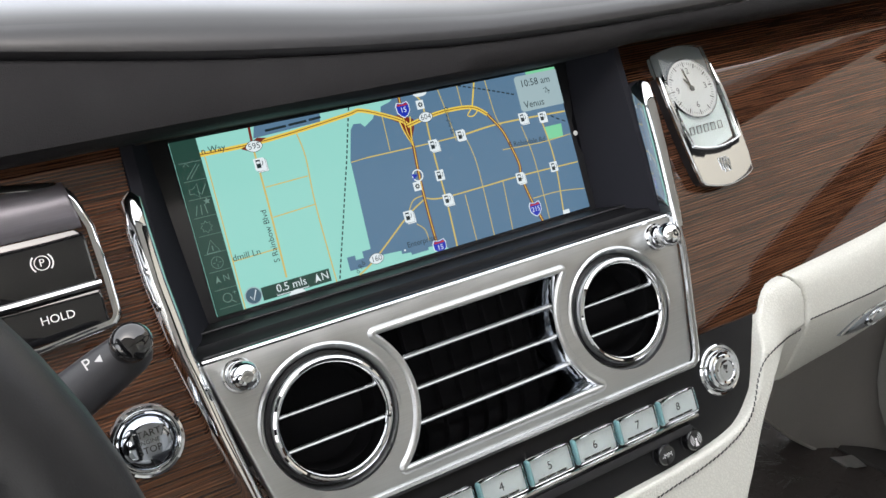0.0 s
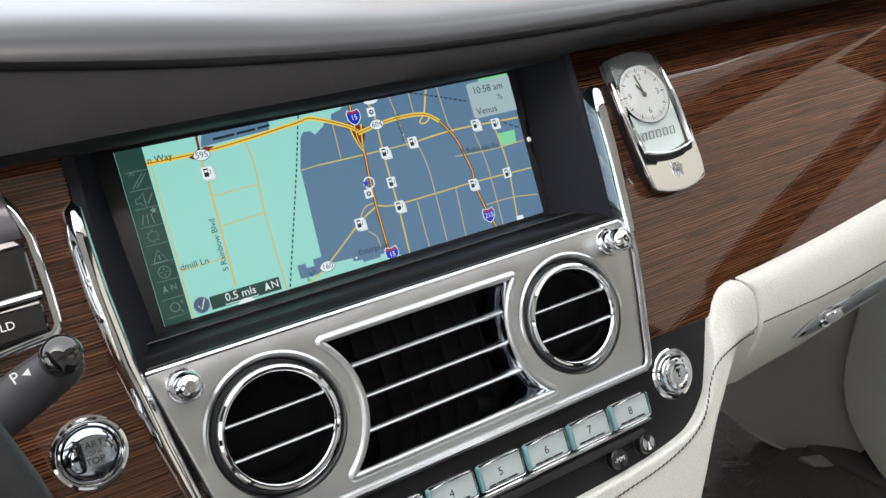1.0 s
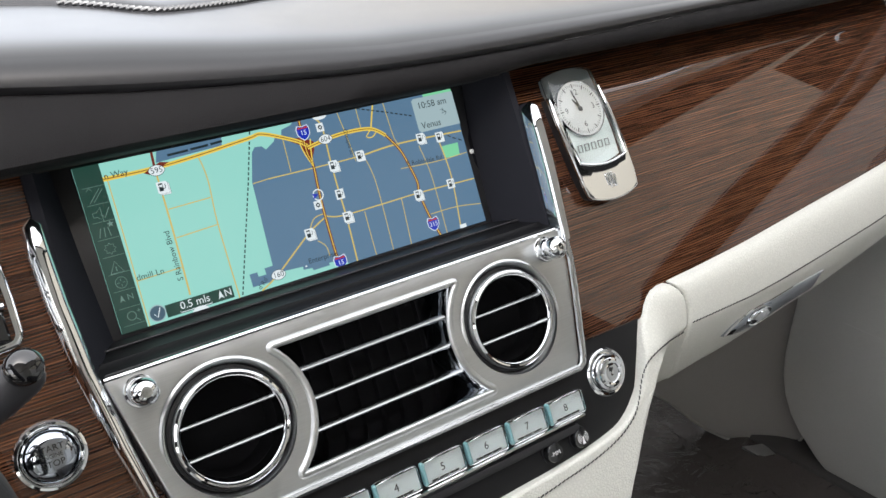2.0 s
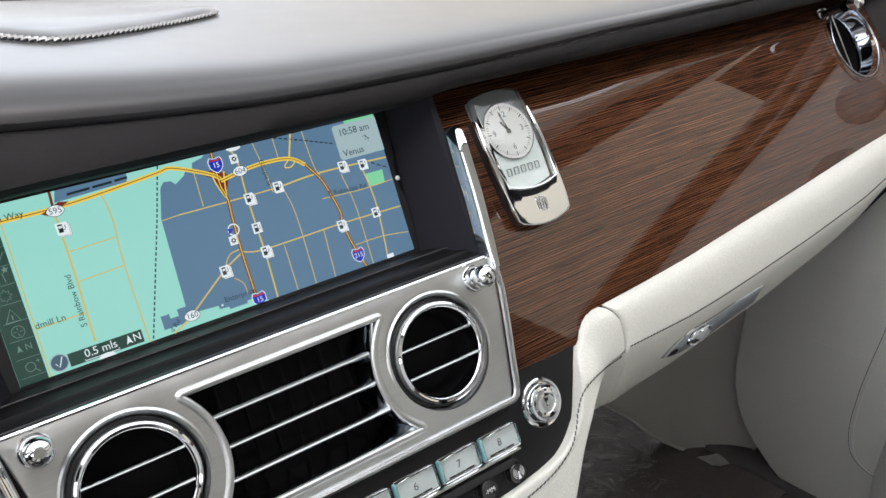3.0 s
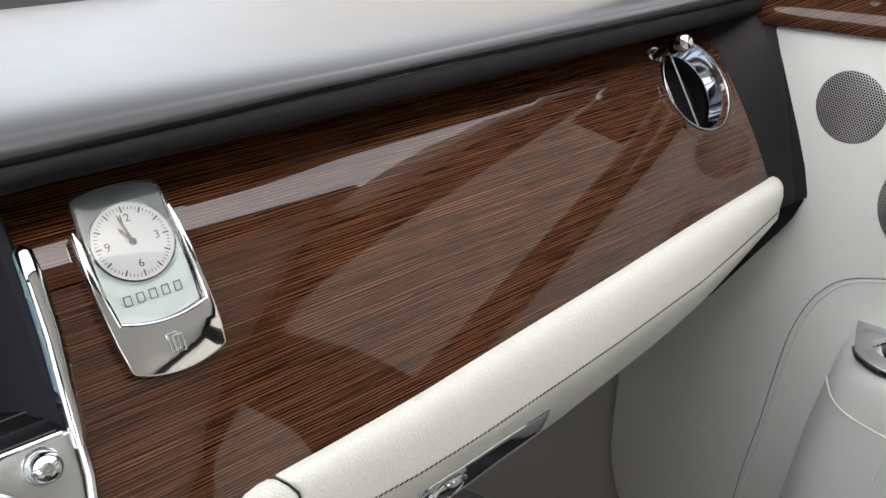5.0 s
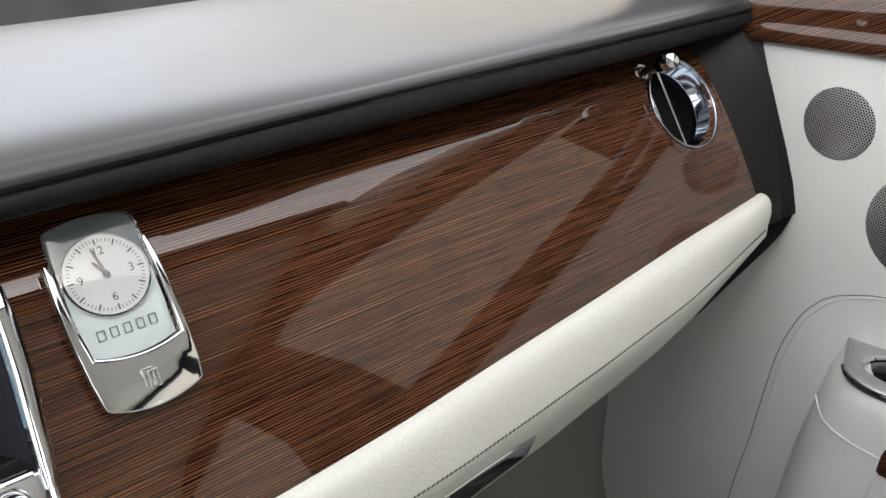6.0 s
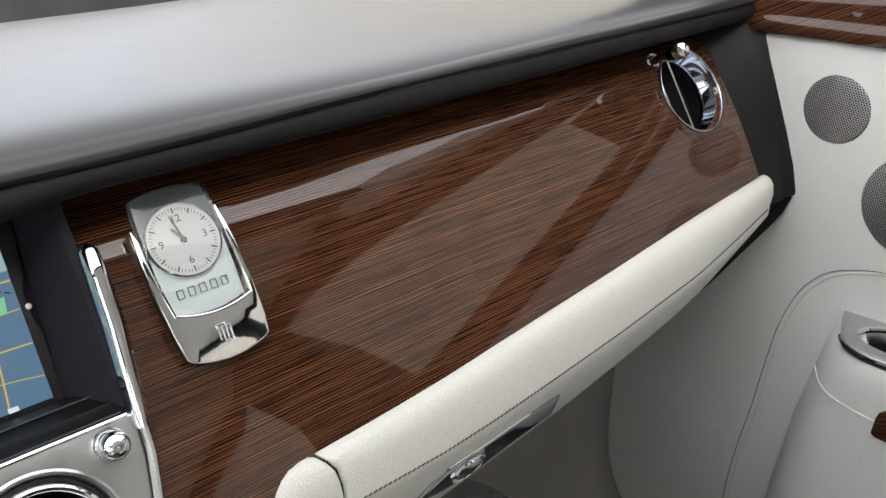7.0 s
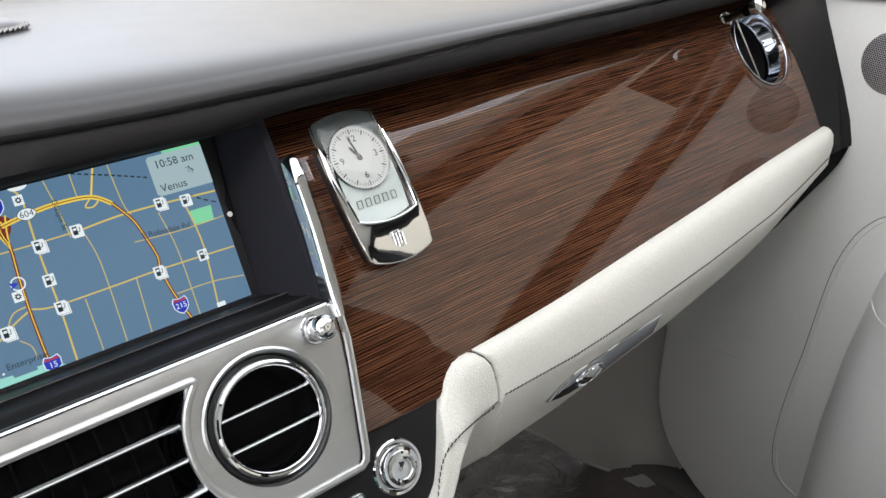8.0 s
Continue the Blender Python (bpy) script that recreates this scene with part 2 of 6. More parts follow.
def finish(name, bm, mat, parent, p, label, smooth, sharp):
    bmesh.ops.remove_doubles(bm, verts=bm.verts, dist=1e-6)
    bmesh.ops.recalc_face_normals(bm, faces=bm.faces)
    if smooth:
        for f in bm.faces:
            f.smooth = True
        for e in bm.edges:
            if len(e.link_faces) == 2 and e.calc_face_angle(0) > radians(sharp):
                e.smooth = False
    me = bpy.data.meshes.new(name)
    bm.to_mesh(me), bm.free()
    me.materials.append(mat)
    ob = new(name, me)
    if parent is not None:
        ob.parent = parent
    ORIGIN[ob] = p
    return tagged(ob, label)


def structure(name, bm, mat, label, category, smooth=True):
    ob = finish(name, bm, mat, None, Vector((0, 0, 0)), label, smooth, 35)
    ob.matrix_world = DASH
    return tagged(ob, label, category, kind="structure")


def box(bm, lo, hi, bevel=0.0, seg=2):
    r = bmesh.ops.create_cube(bm, size=1)
    vs = r["verts"]
    for v in vs:
        v.co = Vector([(a + b) / 2 + c * (b - a) for a, b, c in zip(lo, hi, v.co)])
    if bevel:
        es = list({e for v in vs for e in v.link_edges})
        bmesh.ops.bevel(bm, geom=es, offset=bevel, segments=seg, affect="EDGES", profile=0.5, clamp_overlap=True)
    return bm


def loft(bm, rows, closed=False, caps=False):
    vs = [[bm.verts.new(p) for p in row] for row in rows]
    for a, b in zip(vs, vs[1:]):
        n = len(a)
        for i in range(n if closed else n - 1):
            j = (i + 1) % n
            bm.faces.new((a[i], a[j], b[j], b[i]))
    if caps:
        bm.faces.new(vs[0]), bm.faces.new(vs[-1])
    return bm


def sweep(bm, pts, radius, seg=10, flat=1.0, radii=None):
    """A round (or flattened) rod along points."""
    pts = [Vector(p) for p in pts]
    rows, up = [], None
    for i, p in enumerate(pts):
        t = (pts[min(i + 1, len(pts) - 1)] - pts[max(i - 1, 0)]).normalized()
        if up is None:
            up = t.orthogonal().normalized() if abs(t.y) > 0.9 else (Vector((0, 1, 0)) - t * t.y).normalized()
        up = (up - t * up.dot(t)).normalized()
        side = t.cross(up)
        r = radii[i] if radii else radius
        rows.append([p + (up * math.cos(a) * flat + side * math.sin(a)) * r for a in (2 * math.pi * k / seg for k in range(seg))])
    return loft(bm, rows, True, True)


def lathe(bm, centre, profile, axis=(0, -1, 0), seg=48, closed=False):
    """Turns a profile of (radius, height along axis) round an axis through centre."""
    rot = Vector((0, 0, 1)).rotation_difference(Vector(axis)).to_matrix()
    c = Vector(centre)
    rows = []
    for r, h in profile:
        rows.append([c + rot @ Vector((max(r, 1e-5) * math.cos(a), max(r, 1e-5) * math.sin(a), h)) for a in (2 * math.pi * k / seg for k in range(seg))])
    if closed:
        rows.append(rows[0])
    return loft(bm, rows, True)


def smooth_line(pts, n=6, loop=False):
    """Catmull-Rom through points."""
    pts = [Vector(p) for p in pts]
    out, m = [], len(pts)
    for i in range(m if loop else m - 1):
        if loop:
            a, b, c, d = (pts[(i + k) % m] for k in (-1, 0, 1, 2))
        else:
            a, b, c, d = pts[max(i - 1, 0)], pts[i], pts[i + 1], pts[min(i + 2, m - 1)]
        for k in range(n):
            t = k / n
            out.append(0.5 * (2 * b + (c - a) * t + (2 * a - 5 * b + 4 * c - d) * t * t + (3 * b - a - 3 * c + d) * t ** 3))
    if not loop:
        out.append(pts[-1])
    return out


def inset(line, d):
    """A closed plane outline moved inwards by d (outline anticlockwise)."""
    out, m = [], len(line)
    for i in range(m):
        a, b, c = Vector(line[i - 1]), Vector(line[i]), Vector(line[(i + 1) % m])
        u, w = (b - a), (c - b)
        u, w = (u.normalized() if u.length else w.normalized()), (w.normalized() if w.length else u.normalized())
        nrm = Vector((-u.y, u.x)) + Vector((-w.y, w.x))
        k = nrm.length
        nrm = nrm / k if k > 1e-6 else Vector((-u.y, u.x))
        out.append(b + nrm * d / max(0.5, nrm.dot(Vector((-u.y, u.x)))))
    return out


def turned(line):
    area = sum(a[0] * b[1] - b[0] * a[1] for a, b in zip(line, line[1:] + line[:1]))
    return line if area > 0 else line[::-1]


def plate(bm, line, face, thick, round_by=0.002, steps=3, holes=(), cut=0.0):
    """A plate seen from -y: an outline in (x, z), its face at y = face(x, z), rounded edge, and holes."""
    line = turned([Vector(p) for p in line])
    rows = []
    for k in range(steps + 1):
        a = math.pi / 2 * k / steps
        ins = inset(line, round_by * (1 - math.cos(a))) if k else line
        rows.append([(p.x, face(p.x, p.y) + round_by * (1 - math.sin(a)), p.y) for p in ins])
    back = [(p.x, face(p.x, p.y) + thick, p.y) for p in line]
    loft(bm, [back + back[:1]] + [r + r[:1] for r in rows])
    bmesh.ops.remove_doubles(bm, verts=bm.verts, dist=1e-7)
    bm.verts.ensure_lookup_table()
    inner = rows[-1]
    loops = [inner] + [[(p[0], face(p[0], p[1]), p[1]) for p in h] for h in holes]
    edges, top = [], bmesh.new()
    for lp in loops:
        vs = [top.verts.new(p) for p in lp]
        edges += [top.edges.new((vs[i], vs[(i + 1) % len(vs)])) for i in range(len(vs))]
    bmesh.ops.triangle_fill(top, use_beauty=True, use_dissolve=False, edges=edges)
    if cut:
        xs, zs = [p.x for p in line], [p.y for p in line]
        for axis, lo, hi in ((Vector((1, 0, 0)), min(xs), max(xs)), (Vector((0, 0, 1)), min(zs), max(zs))):
            for k in range(1, int((hi - lo) / cut)):
                bmesh.ops.bisect_plane(top, geom=top.verts[:] + top.edges[:] + top.faces[:], plane_co=axis * (lo + k * cut), plane_no=axis, dist=1e-7)
        for v in top.verts:
            v.co.y = face(v.co.x, v.co.z)
    me = bpy.data.meshes.new("face")
    top.to_mesh(me), top.free()
    bm.from_mesh(me)
    bpy.data.meshes.remove(me)
    bmesh.ops.remove_doubles(bm, verts=bm.verts, dist=1e-7)
    for h in holes:
        a = [(p[0], face(p[0], p[1]), p[1]) for p in h]
        b = [(p[0], face(p[0], p[1]) + thick, p[1]) for p in h]
        loft(bm, [a + a[:1], b + b[:1]])
    return bm


def ring_line(cx, cz, r, n=48, a0=0.0, a1=2 * math.pi):
    full = abs(a1 - a0 - 2 * math.pi) < 1e-6
    return [(cx + r * math.cos(a0 + (a1 - a0) * k / (n if full else n - 1)), cz + r * math.sin(a0 + (a1 - a0) * k / (n if full else n - 1))) for k in range(n)]


def flat(bm, line, y):
    """A flat shape on a plane y = y; line in (x, z)."""
    vs = [bm.verts.new((p[0], y, p[1])) for p in line]
    es = [bm.edges.new((vs[i], vs[(i + 1) % len(vs)])) for i in range(len(vs))]
    bmesh.ops.triangle_fill(bm, use_beauty=True, edges=es)
    return bm


def ribbon(bm, line, width, y):
    """A flat line of a given width."""
    line = [Vector(p) for p in line]
    rows = []
    for i, p in enumerate(line):
        t = (line[min(i + 1, len(line) - 1)] - line[max(i - 1, 0)]).normalized()
        nrm = Vector((-t.y, t.x)) * width / 2
        rows.append([(p.x + nrm.x, y, p.y + nrm.y), (p.x - nrm.x, y, p.y - nrm.y)])
    return loft(bm, rows)


def lettering(name, words, size, mat, parent, place, turn=(90, 0, 0), depth=0.0, label="", align="CENTER", face=None):
    """Words as a mesh, standing at a place in the dashboard's axes."""
    cu = bpy.data.curves.new(name, "FONT")
    cu.body, cu.size, cu.extrude, cu.align_x, cu.align_y, cu.resolution_u = words, size, depth, align, "CENTER", 3
    tmp = bpy.data.objects.new("tmp", cu)
    me = bpy.data.meshes.new_from_object(tmp)
    bpy.data.objects.remove(tmp), bpy.data.curves.remove(cu)
    me.name = name
    me.materials.append(mat)
    ob = new(name, me)
    ob.parent = parent
    p = ORIGIN[parent]
    ob.matrix_basis = pose(*(Vector(place) - p), *turn)
    ORIGIN[ob] = p
    return tagged(ob, label)


def stitches(bm, line, pitch=0.0032, radius=0.00032, length=0.75):
    """A row of slanted thread stitches along points."""
    pts = [Vector(p) for p in line]
    lens = [0.0]
    for a, b in zip(pts, pts[1:]):
        lens.append(lens[-1] + (b - a).length)
    def at(s):
        for i in range(1, len(lens)):
            if lens[i] >= s:
                f = (s - lens[i - 1]) / max(1e-9, lens[i] - lens[i - 1])
                return pts[i - 1].lerp(pts[i], f)
        return pts[-1]
    s = 0.0
    while s < lens[-1] - pitch:
        a, b = at(s), at(s + pitch * length)
        side = (b - a).cross(Vector((0, 1, 0))).normalized() * radius * 0.7
        sweep(bm, [a - side, (a + b) / 2 + Vector((0, -radius * 0.8, 0)), b + side], radius, 5)
        s += pitch
    return bm


def wood_y(x, z):
    """The fascia's face: it bows towards the cabin, more so at the passenger's end."""
    k = min(2.0, max(0.4, 0.4 + 3.1 * (x - 0.2)))
    return -0.0265 + 0.04 * (x - 0.2) + 0.15 * z + 0.5 * k * z * z


def panel_y(x, z):
    return -0.041 + 0.07 * z


def level(Y, Z):
    """Height and fore-aft place in the car, as (y, z) of the dashboard's axes."""
    c, s = math.cos(radians(22)), math.sin(radians(22))
    return (Y * c - (Z - 0.65) * s, Y * s + (Z - 0.65) * c)


# ---- the car's shell: plain surfaces that close the cabin ----
def shell(name, bm, mat, label, category):
    ob = finish(name, bm, mat, None, Vector((0, 0, 0)), label, True, 35)
    return tagged(ob, label, category, kind="structure")


ASPHALT = plastic("concrete", (0.45, 0.435, 0.41), 0.85, 90, 0.6)
HEADLINER = plastic("pale_headliner", (0.70, 0.69, 0.66), 0.9, 700, 0.3)
PAINT = material("dark_blue_paint", (0.010, 0.014, 0.030), 0.25, 0.0, 1.0)
CARD = plastic("pale_cabin_trim", (0.70, 0.69, 0.655), 0.6, 500, 0.3)

STUCCO = plastic("beige_stucco", (0.40, 0.37, 0.315), 0.9, 40, 0.4)
shell("ground", box(bmesh.new(), (-900, -900, -0.60), (900, 900, -0.30)), ASPHALT, "pale concrete ground round the car", "ground")
bm = box(bmesh.new(), (-30, 10.0, -0.30), (30, 10.6, 7.6))
bmesh.ops.rotate(bm, verts=bm.verts, matrix=Matrix.Rotation(radians(-138), 3, "Z"))
shell("building_wall", bm, STUCCO, "plain beige stucco wall beyond the car", "building")
# added unseen wall: dims what the right of the dash top mirrors
shell("building_wall", box(bmesh.new(), (12.0, 2.0, -0.30), (12.6, 62.0, 7.2)), STUCCO, "plain unseen wall added ahead to dim the dash sheen", "building")
shell("floor", box(bmesh.new(), (-0.86, -1.8, -0.06), (0.86, 0.75, 0.0)), CARPET, "dark footwell floor under clear plastic film", "floor")
shell("ceiling", box(bmesh.new(), (-0.80, -1.9, 1.12), (0.80, -0.512, 1.16), 0.01), HEADLINER, "pale cloth headliner of the cabin", "ceiling")
# unseen; carried up over the rear window to keep its light off the fascia
shell("wall_rear", box(bmesh.new(), (-0.86, -1.94, 0.0), (0.86, -1.9, 1.13)), CARD, "pale unseen rear wall, closed to the roof against rear light", "wall")
shell("wall_driver_rear", box(bmesh.new(), (-0.86, -1.9, 0.0), (-0.80, -1.06, 0.74)), CARD, "pale trim wall behind the driver's door", "wall")
# unseen; its height sets how much light enters from the driver's side
shell("wall_driver_side", box(bmesh.new(), (-0.86, -1.06, -0.06), (-0.80, 0.25, 0.58), 0.01), CARD, "pale unseen driver's door trim, height set to cut side light", "wall")
shell("wall_driver_front", box(bmesh.new(), (-0.86, 0.25, 0.10), (-0.80, 0.75, 0.74)), CARD, "pale side of the driver's footwell", "wall")
shell("wall_passenger_front", box(bmesh.new(), (0.83, 0.10, 0.0), (0.86, 0.75, 0.70)), CARD, "pale side wall of the footwell", "wall")
shell("wall_passenger_rear", box(bmesh.new(), (0.80, -1.9, 0.0), (0.86, -1.06, 0.74)), CARD, "pale trim wall behind the passenger door", "wall")
# added out of view to block low light on its way to the footwell
shell("unseen_console", box(bmesh.new(), (-0.11, -1.3, 0.0), (0.13, -0.06, 0.40), 0.03), BLACK, "unseen dark console block, keeps light out of the footwell", "console")
shell("bulkhead", box(bmesh.new(), (-0.86, 0.70, 0.0), (0.86, 0.75, 0.80)), BLACK, "black bulkhead ahead of the footwell", "wall")
shell("bonnet", loft(bmesh.new(), [[(x, 0.62 + 1.3 * k / 6, 0.86 + 0.05 * math.sin(k / 6 * 3) - 0.10 * (x / 0.9) ** 2) for x in [-0.9 + 0.15 * i for i in range(13)]] for k in range(7)]), PAINT, "dark blue painted bonnet ahead of the windscreen", "bonnet")
shell("windscreen_header", box(bmesh.new(), (-0.80, -0.514, 1.108), (0.80, -0.500, 1.150), 0.004), CHARCOAL, "dark seal along the windscreen header", "trim")


def leaf(upper, lower, out):
    """A strip of trim between two edges, with thickness towards the outside."""
    a, b = smooth_line(upper, 4), smooth_line(lower, 4)
    return loft(bmesh.new(), [[p, p.lerp(q, 0.5) - Vector((out * 0.25, 0, 0)), q, q + Vector((out, 0, 0.004)), p + Vector((out, 0, 0.004))] for p, q in zip(a, b)], True, True)


for sx in (-1, 1):
    screen_edge = [(sx * 0.735, -0.512, 1.112), (sx * 0.760, -0.390, 1.050), (sx * 0.768, -0.270, 0.972), (sx * 0.795, -0.080, 0.868), (sx * 0.840, 0.120, 0.765)]
    frame_edge = [(sx * 0.755, -0.560, 1.100), (sx * 0.780, -0.410, 1.020), (sx * 0.795, -0.245, 0.930), (sx * 0.810, -0.080, 0.835), (sx * 0.840, 0.120, 0.742)]
    glass_edge = [(sx * 0.720, -0.740, 1.085), (sx * 0.765, -0.600, 1.042), (sx * 0.788, -0.345, 0.926), (sx * 0.790, -0.172, 0.842), (sx * 0.820, 0.060, 0.745)]
    shell("pillar_trim", leaf(screen_edge, frame_edge, sx * 0.03), HEADLINER, "pale cloth windscreen pillar trim", "pillar")
    shell("door_frame", leaf([(x + sx * 0.003, y, z) for x, y, z in frame_edge], glass_edge, sx * 0.03), CHARCOAL, "dark upper frame of the front door", "door frame")
    shell("roof_rail", sweep(bmesh.new(), [(sx * 0.750, -0.53, 1.110), (sx * 0.715, -0.76, 1.112), (sx * 0.69, -1.0, 1.114), (sx * 0.67, -1.4, 1.118), (sx * 0.66, -1.9, 1.10)], 0.030, 8), CHARCOAL, "dark roof rail above the side window", "roof rail")
    shell("centre_pillar", sweep(bmesh.new(), [(sx * 0.80, -0.84, 0.72), (sx * 0.76, -0.87, 0.92), (sx * 0.69, -0.92, 1.11)], 0.09, 10, 1.0, [0.10, 0.08, 0.07]), CHARCOAL, "dark pillar behind the front door", "pillar")
    shell("window_corner", loft(bmesh.new(), [[(sx * 0.80, -0.165, 0.70), (sx * 0.782, -0.168, 0.822)], [(sx * 0.815, 0.10, 0.70), (sx * 0.815, 0.10, 0.735)]]), CHARCOAL, "dark corner panel of the side window", "trim")

# ---- dashboard: brow and padded top ----
CREASE = [(-0.75, 0.0940), (-0.30, 0.0930), (-0.19, 0.0830), (-0.148, 0.0762), (-0.10, 0.0690), (-0.045, 0.0628), (0.017, 0.0573), (0.08, 0.0553), (0.16, 0.0550), (0.24, 0.0560), (0.30, 0.0576), (0.40, 0.0588), (0.62, 0.0600), (0.80, 0.0610)]
SEAM = [(-0.75, 0.1071), (-0.30, 0.1071), (-0.16, 0.0943), (-0.096, 0.0867), (-0.024, 0.0768), (0.042, 0.0706), (0.113, 0.0687), (0.17, 0.0683), (0.36, 0.0678), (0.51, 0.0702), (0.80, 0.0716)]
LIP = [(-0.75, 0.0425), (-0.14, 0.0418), (0.0, 0.0410), (0.11, 0.0412), (0.16, 0.0455), (0.27, 0.0452), (0.41, 0.0458), (0.58, 0.0478), (0.80, 0.0500)]


def along(table, x):
    return float(np.interp(x, [a for a, _ in table], [b for _, b in table]))


def brow_y(x):
    return -0.068 + 0.05 * max(x, 0.0)


STATIONS = [-0.75 + 0.02 * i for i in range(78)]


def rise(d):
    """Height of the padded top over its front seam, d behind it: a soft roll that flattens out."""
    return 0.455 * d + 0.0044 * (1 - math.exp(-d / 0.035)) + 0.0048 * (1 - math.exp(-d / 0.0060)) - 0.30 * max(0.0, d - 0.20) ** 2


RISE = [(d, rise(d)) for d in [0.36 * (k / 36) ** 2 for k in range(37)]]


def brow_row(x):
    yb, zl, zc, zk = brow_y(x), along(LIP, x), along(CREASE, x), along(SEAM, x)
    return [(x, yb + 0.085, zl + 0.009), (x, yb + 0.045, zl + 0.004), (x, yb + 0.014, zl), (x, yb + 0.007, zl + 0.0005), (x, yb + 0.003, zl + 0.003), (x, yb + 0.0015, zc - 0.002), (x, yb + 0.0025, zc - 0.0004), (x, yb + 0.0032, zc)]


def top_row(x):
    yb, zc, zk = brow_y(x), along(CREASE, x), along(SEAM, x)
    h = zk - zc
    low = [(x, yb + 0.0036, zc + 0.0001), (x, yb + 0.0012, zc + 0.0009), (x, yb - 0.0010, zc + 0.10 * h + 0.0012), (x, yb - 0.0014, zc + 0.40 * h), (x, yb - 0.0004, zc + 0.68 * h), (x, yb + 0.0012, zc + 0.86 * h)]
    return low + [(x, yb + 0.0032 + dy, zk + dz - max(0.0, x - 0.70) * 0.4 * dy) for dy, dz in RISE]


dash = thing("dashboard_top", (0, 0, 0.08), "black leather dashboard top with a creased brow", "dashboard")
part("brow", loft(bmesh.new(), [brow_row(x) for x in STATIONS if x < 0.785]), BLACK_HIDE, dash, "black grained leather brow with a creased edge", sharp=50)
part("top_pad", loft(bmesh.new(), [top_row(x) for x in STATIONS if x < 0.785]), TOP_HIDE, dash, "smooth black leather top")
# stitched cover let into the top
cov = thing("dash_cover", (0.0, 0.09, 0.15), "leather cover on the dashboard top with braided seam", "cover")


def top_z(x, y):
    return along(SEAM, x) + float(np.interp(y - brow_y(x) - 0.0032, [a for a, _ in RISE], [b for _, b in RISE]))


edge = [(-0.30, 0.060), (-0.16, 0.052), (-0.095, 0.048), (-0.0714, 0.0365), (-0.060, 0.0255), (-0.0467, 0.0208), (-0.0294, 0.0286), (-0.0105, 0.0377), (0.0105, 0.0494), (0.0352, 0.067), (0.0556, 0.079), (0.072, 0.0884), (0.0800, 0.0950), (0.0840, 0.104), (0.080, 0.114), (0.066, 0.122), (0.02, 0.128), (-0.10, 0.132), (-0.30, 0.134)]
edge = [(p.x, p.y) for p in smooth_line([(a, b, 0) for a, b in edge], 4)]
mid = (-0.08, 0.09)
bm = bmesh.new()


def pad_ring(grow, up):
    """The cover's outline drawn towards its middle, raised over the dashboard's skin."""
    out = []
    for x, y in edge:
        dx, dy = mid[0] - x, mid[1] - y
        d = math.hypot(dx, dy)
        k = min(grow / d, 0.9)
        x2, y2 = x + dx * k * 0.6, y + dy * k
        out.append((x2, y2, top_z(x2, y2) + up))
    return out


low_l, mid_l, top_l, inn_l = pad_ring(-0.001, -0.002), pad_ring(0.0, 0.0016), pad_ring(0.004, 0.0042), pad_ring(0.014, 0.0062)
loft(bm, [low_l, mid_l, top_l, inn_l])
vs = [bm.verts.new(p) for p in inn_l]
es = [bm.edges.new((vs[i], vs[(i + 1) % len(vs)])) for i in range(len(vs))]
bmesh.ops.triangle_fill(bm, use_beauty=True, edges=es)
part("pad", bm, TOP_HIDE, cov)
tagged(part("braid", stitches(bmesh.new(), [(x, y - 0.0012, z + 0.0002) for x, y, z in mid_l[8:-20]], 0.0042, 0.0011, 1.15), BRAID, cov), "dark braided thread", kind="stuff")
shell_edge = structure("windscreen_base", box(bmesh.new(), (-0.75, 0.425, 0.220), (0.75, 0.47, 0.232), 0.004), BLACK, "black strip at the foot of the windscreen", "trim")

# ---- screen bay ----
bay = thing("screen_bay", (0, 0.0, 0.0), "black recessed bay round the navigation screen", "screen housing")
for sx in (-1, 1):
    bm = bmesh.new()
    loft(bm, [[(sx * 0.1325, 0.001, 0.052), (sx * 0.1405, -0.026, 0.050), (sx * 0.1450, -0.033, 0.0485), (sx * 0.1500, -0.0325, 0.0475), (sx * 0.153, -0.02, 0.047)],
              [(sx * 0.1300, 0.001, 0.0), (sx * 0.1410, -0.026, -0.004), (sx * 0.1460, -0.034, -0.006), (sx * 0.1515, -0.0335, -0.006), (sx * 0.155, -0.02, -0.006)],
              [(sx * 0.1265, 0.001, -0.0485), (sx * 0.1395, -0.029, -0.056), (sx * 0.1445, -0.0385, -0.0605), (sx * 0.1490, -0.038, -0.0615), (sx * 0.153, -0.02, -0.0615)]])
    part("side_wall", bm, BAY, bay)
part("top_wall", loft(bmesh.new(), [[(x, 0.001, 0.0495), (x, -0.03, 0.0475)] for x in (-0.15, 0.0, 0.15)]), BAY, bay)
part("lower_ledge", loft(bmesh.new(), [[(x, 0.001, -0.0480), (x, -0.018, -0.0500), (x, -0.020, -0.0520), (x, -0.024, -0.0535), (x, -0.033, -0.0550), (x, -0.0350, -0.0572), (x, -0.0385, -0.0588), (x, -0.043, -0.0610), (x, -0.043, -0.068)] for x in (-0.146, -0.07, 0.0, 0.07, 0.146)]), LEDGE, bay, "black stepped ledge", sharp=25)
# rods in a lighter black put in for the highlights on the ledge's ridges
for y, z in ((-0.0190, -0.0506), (-0.0420, -0.0602)):
    part("ledge_highlight", sweep(bmesh.new(), [(-0.142, y - 0.0004, z), (0.0, y - 0.0004, z), (0.142, y - 0.0004, z)], 0.0006, 6), BLACK_FINE, bay)
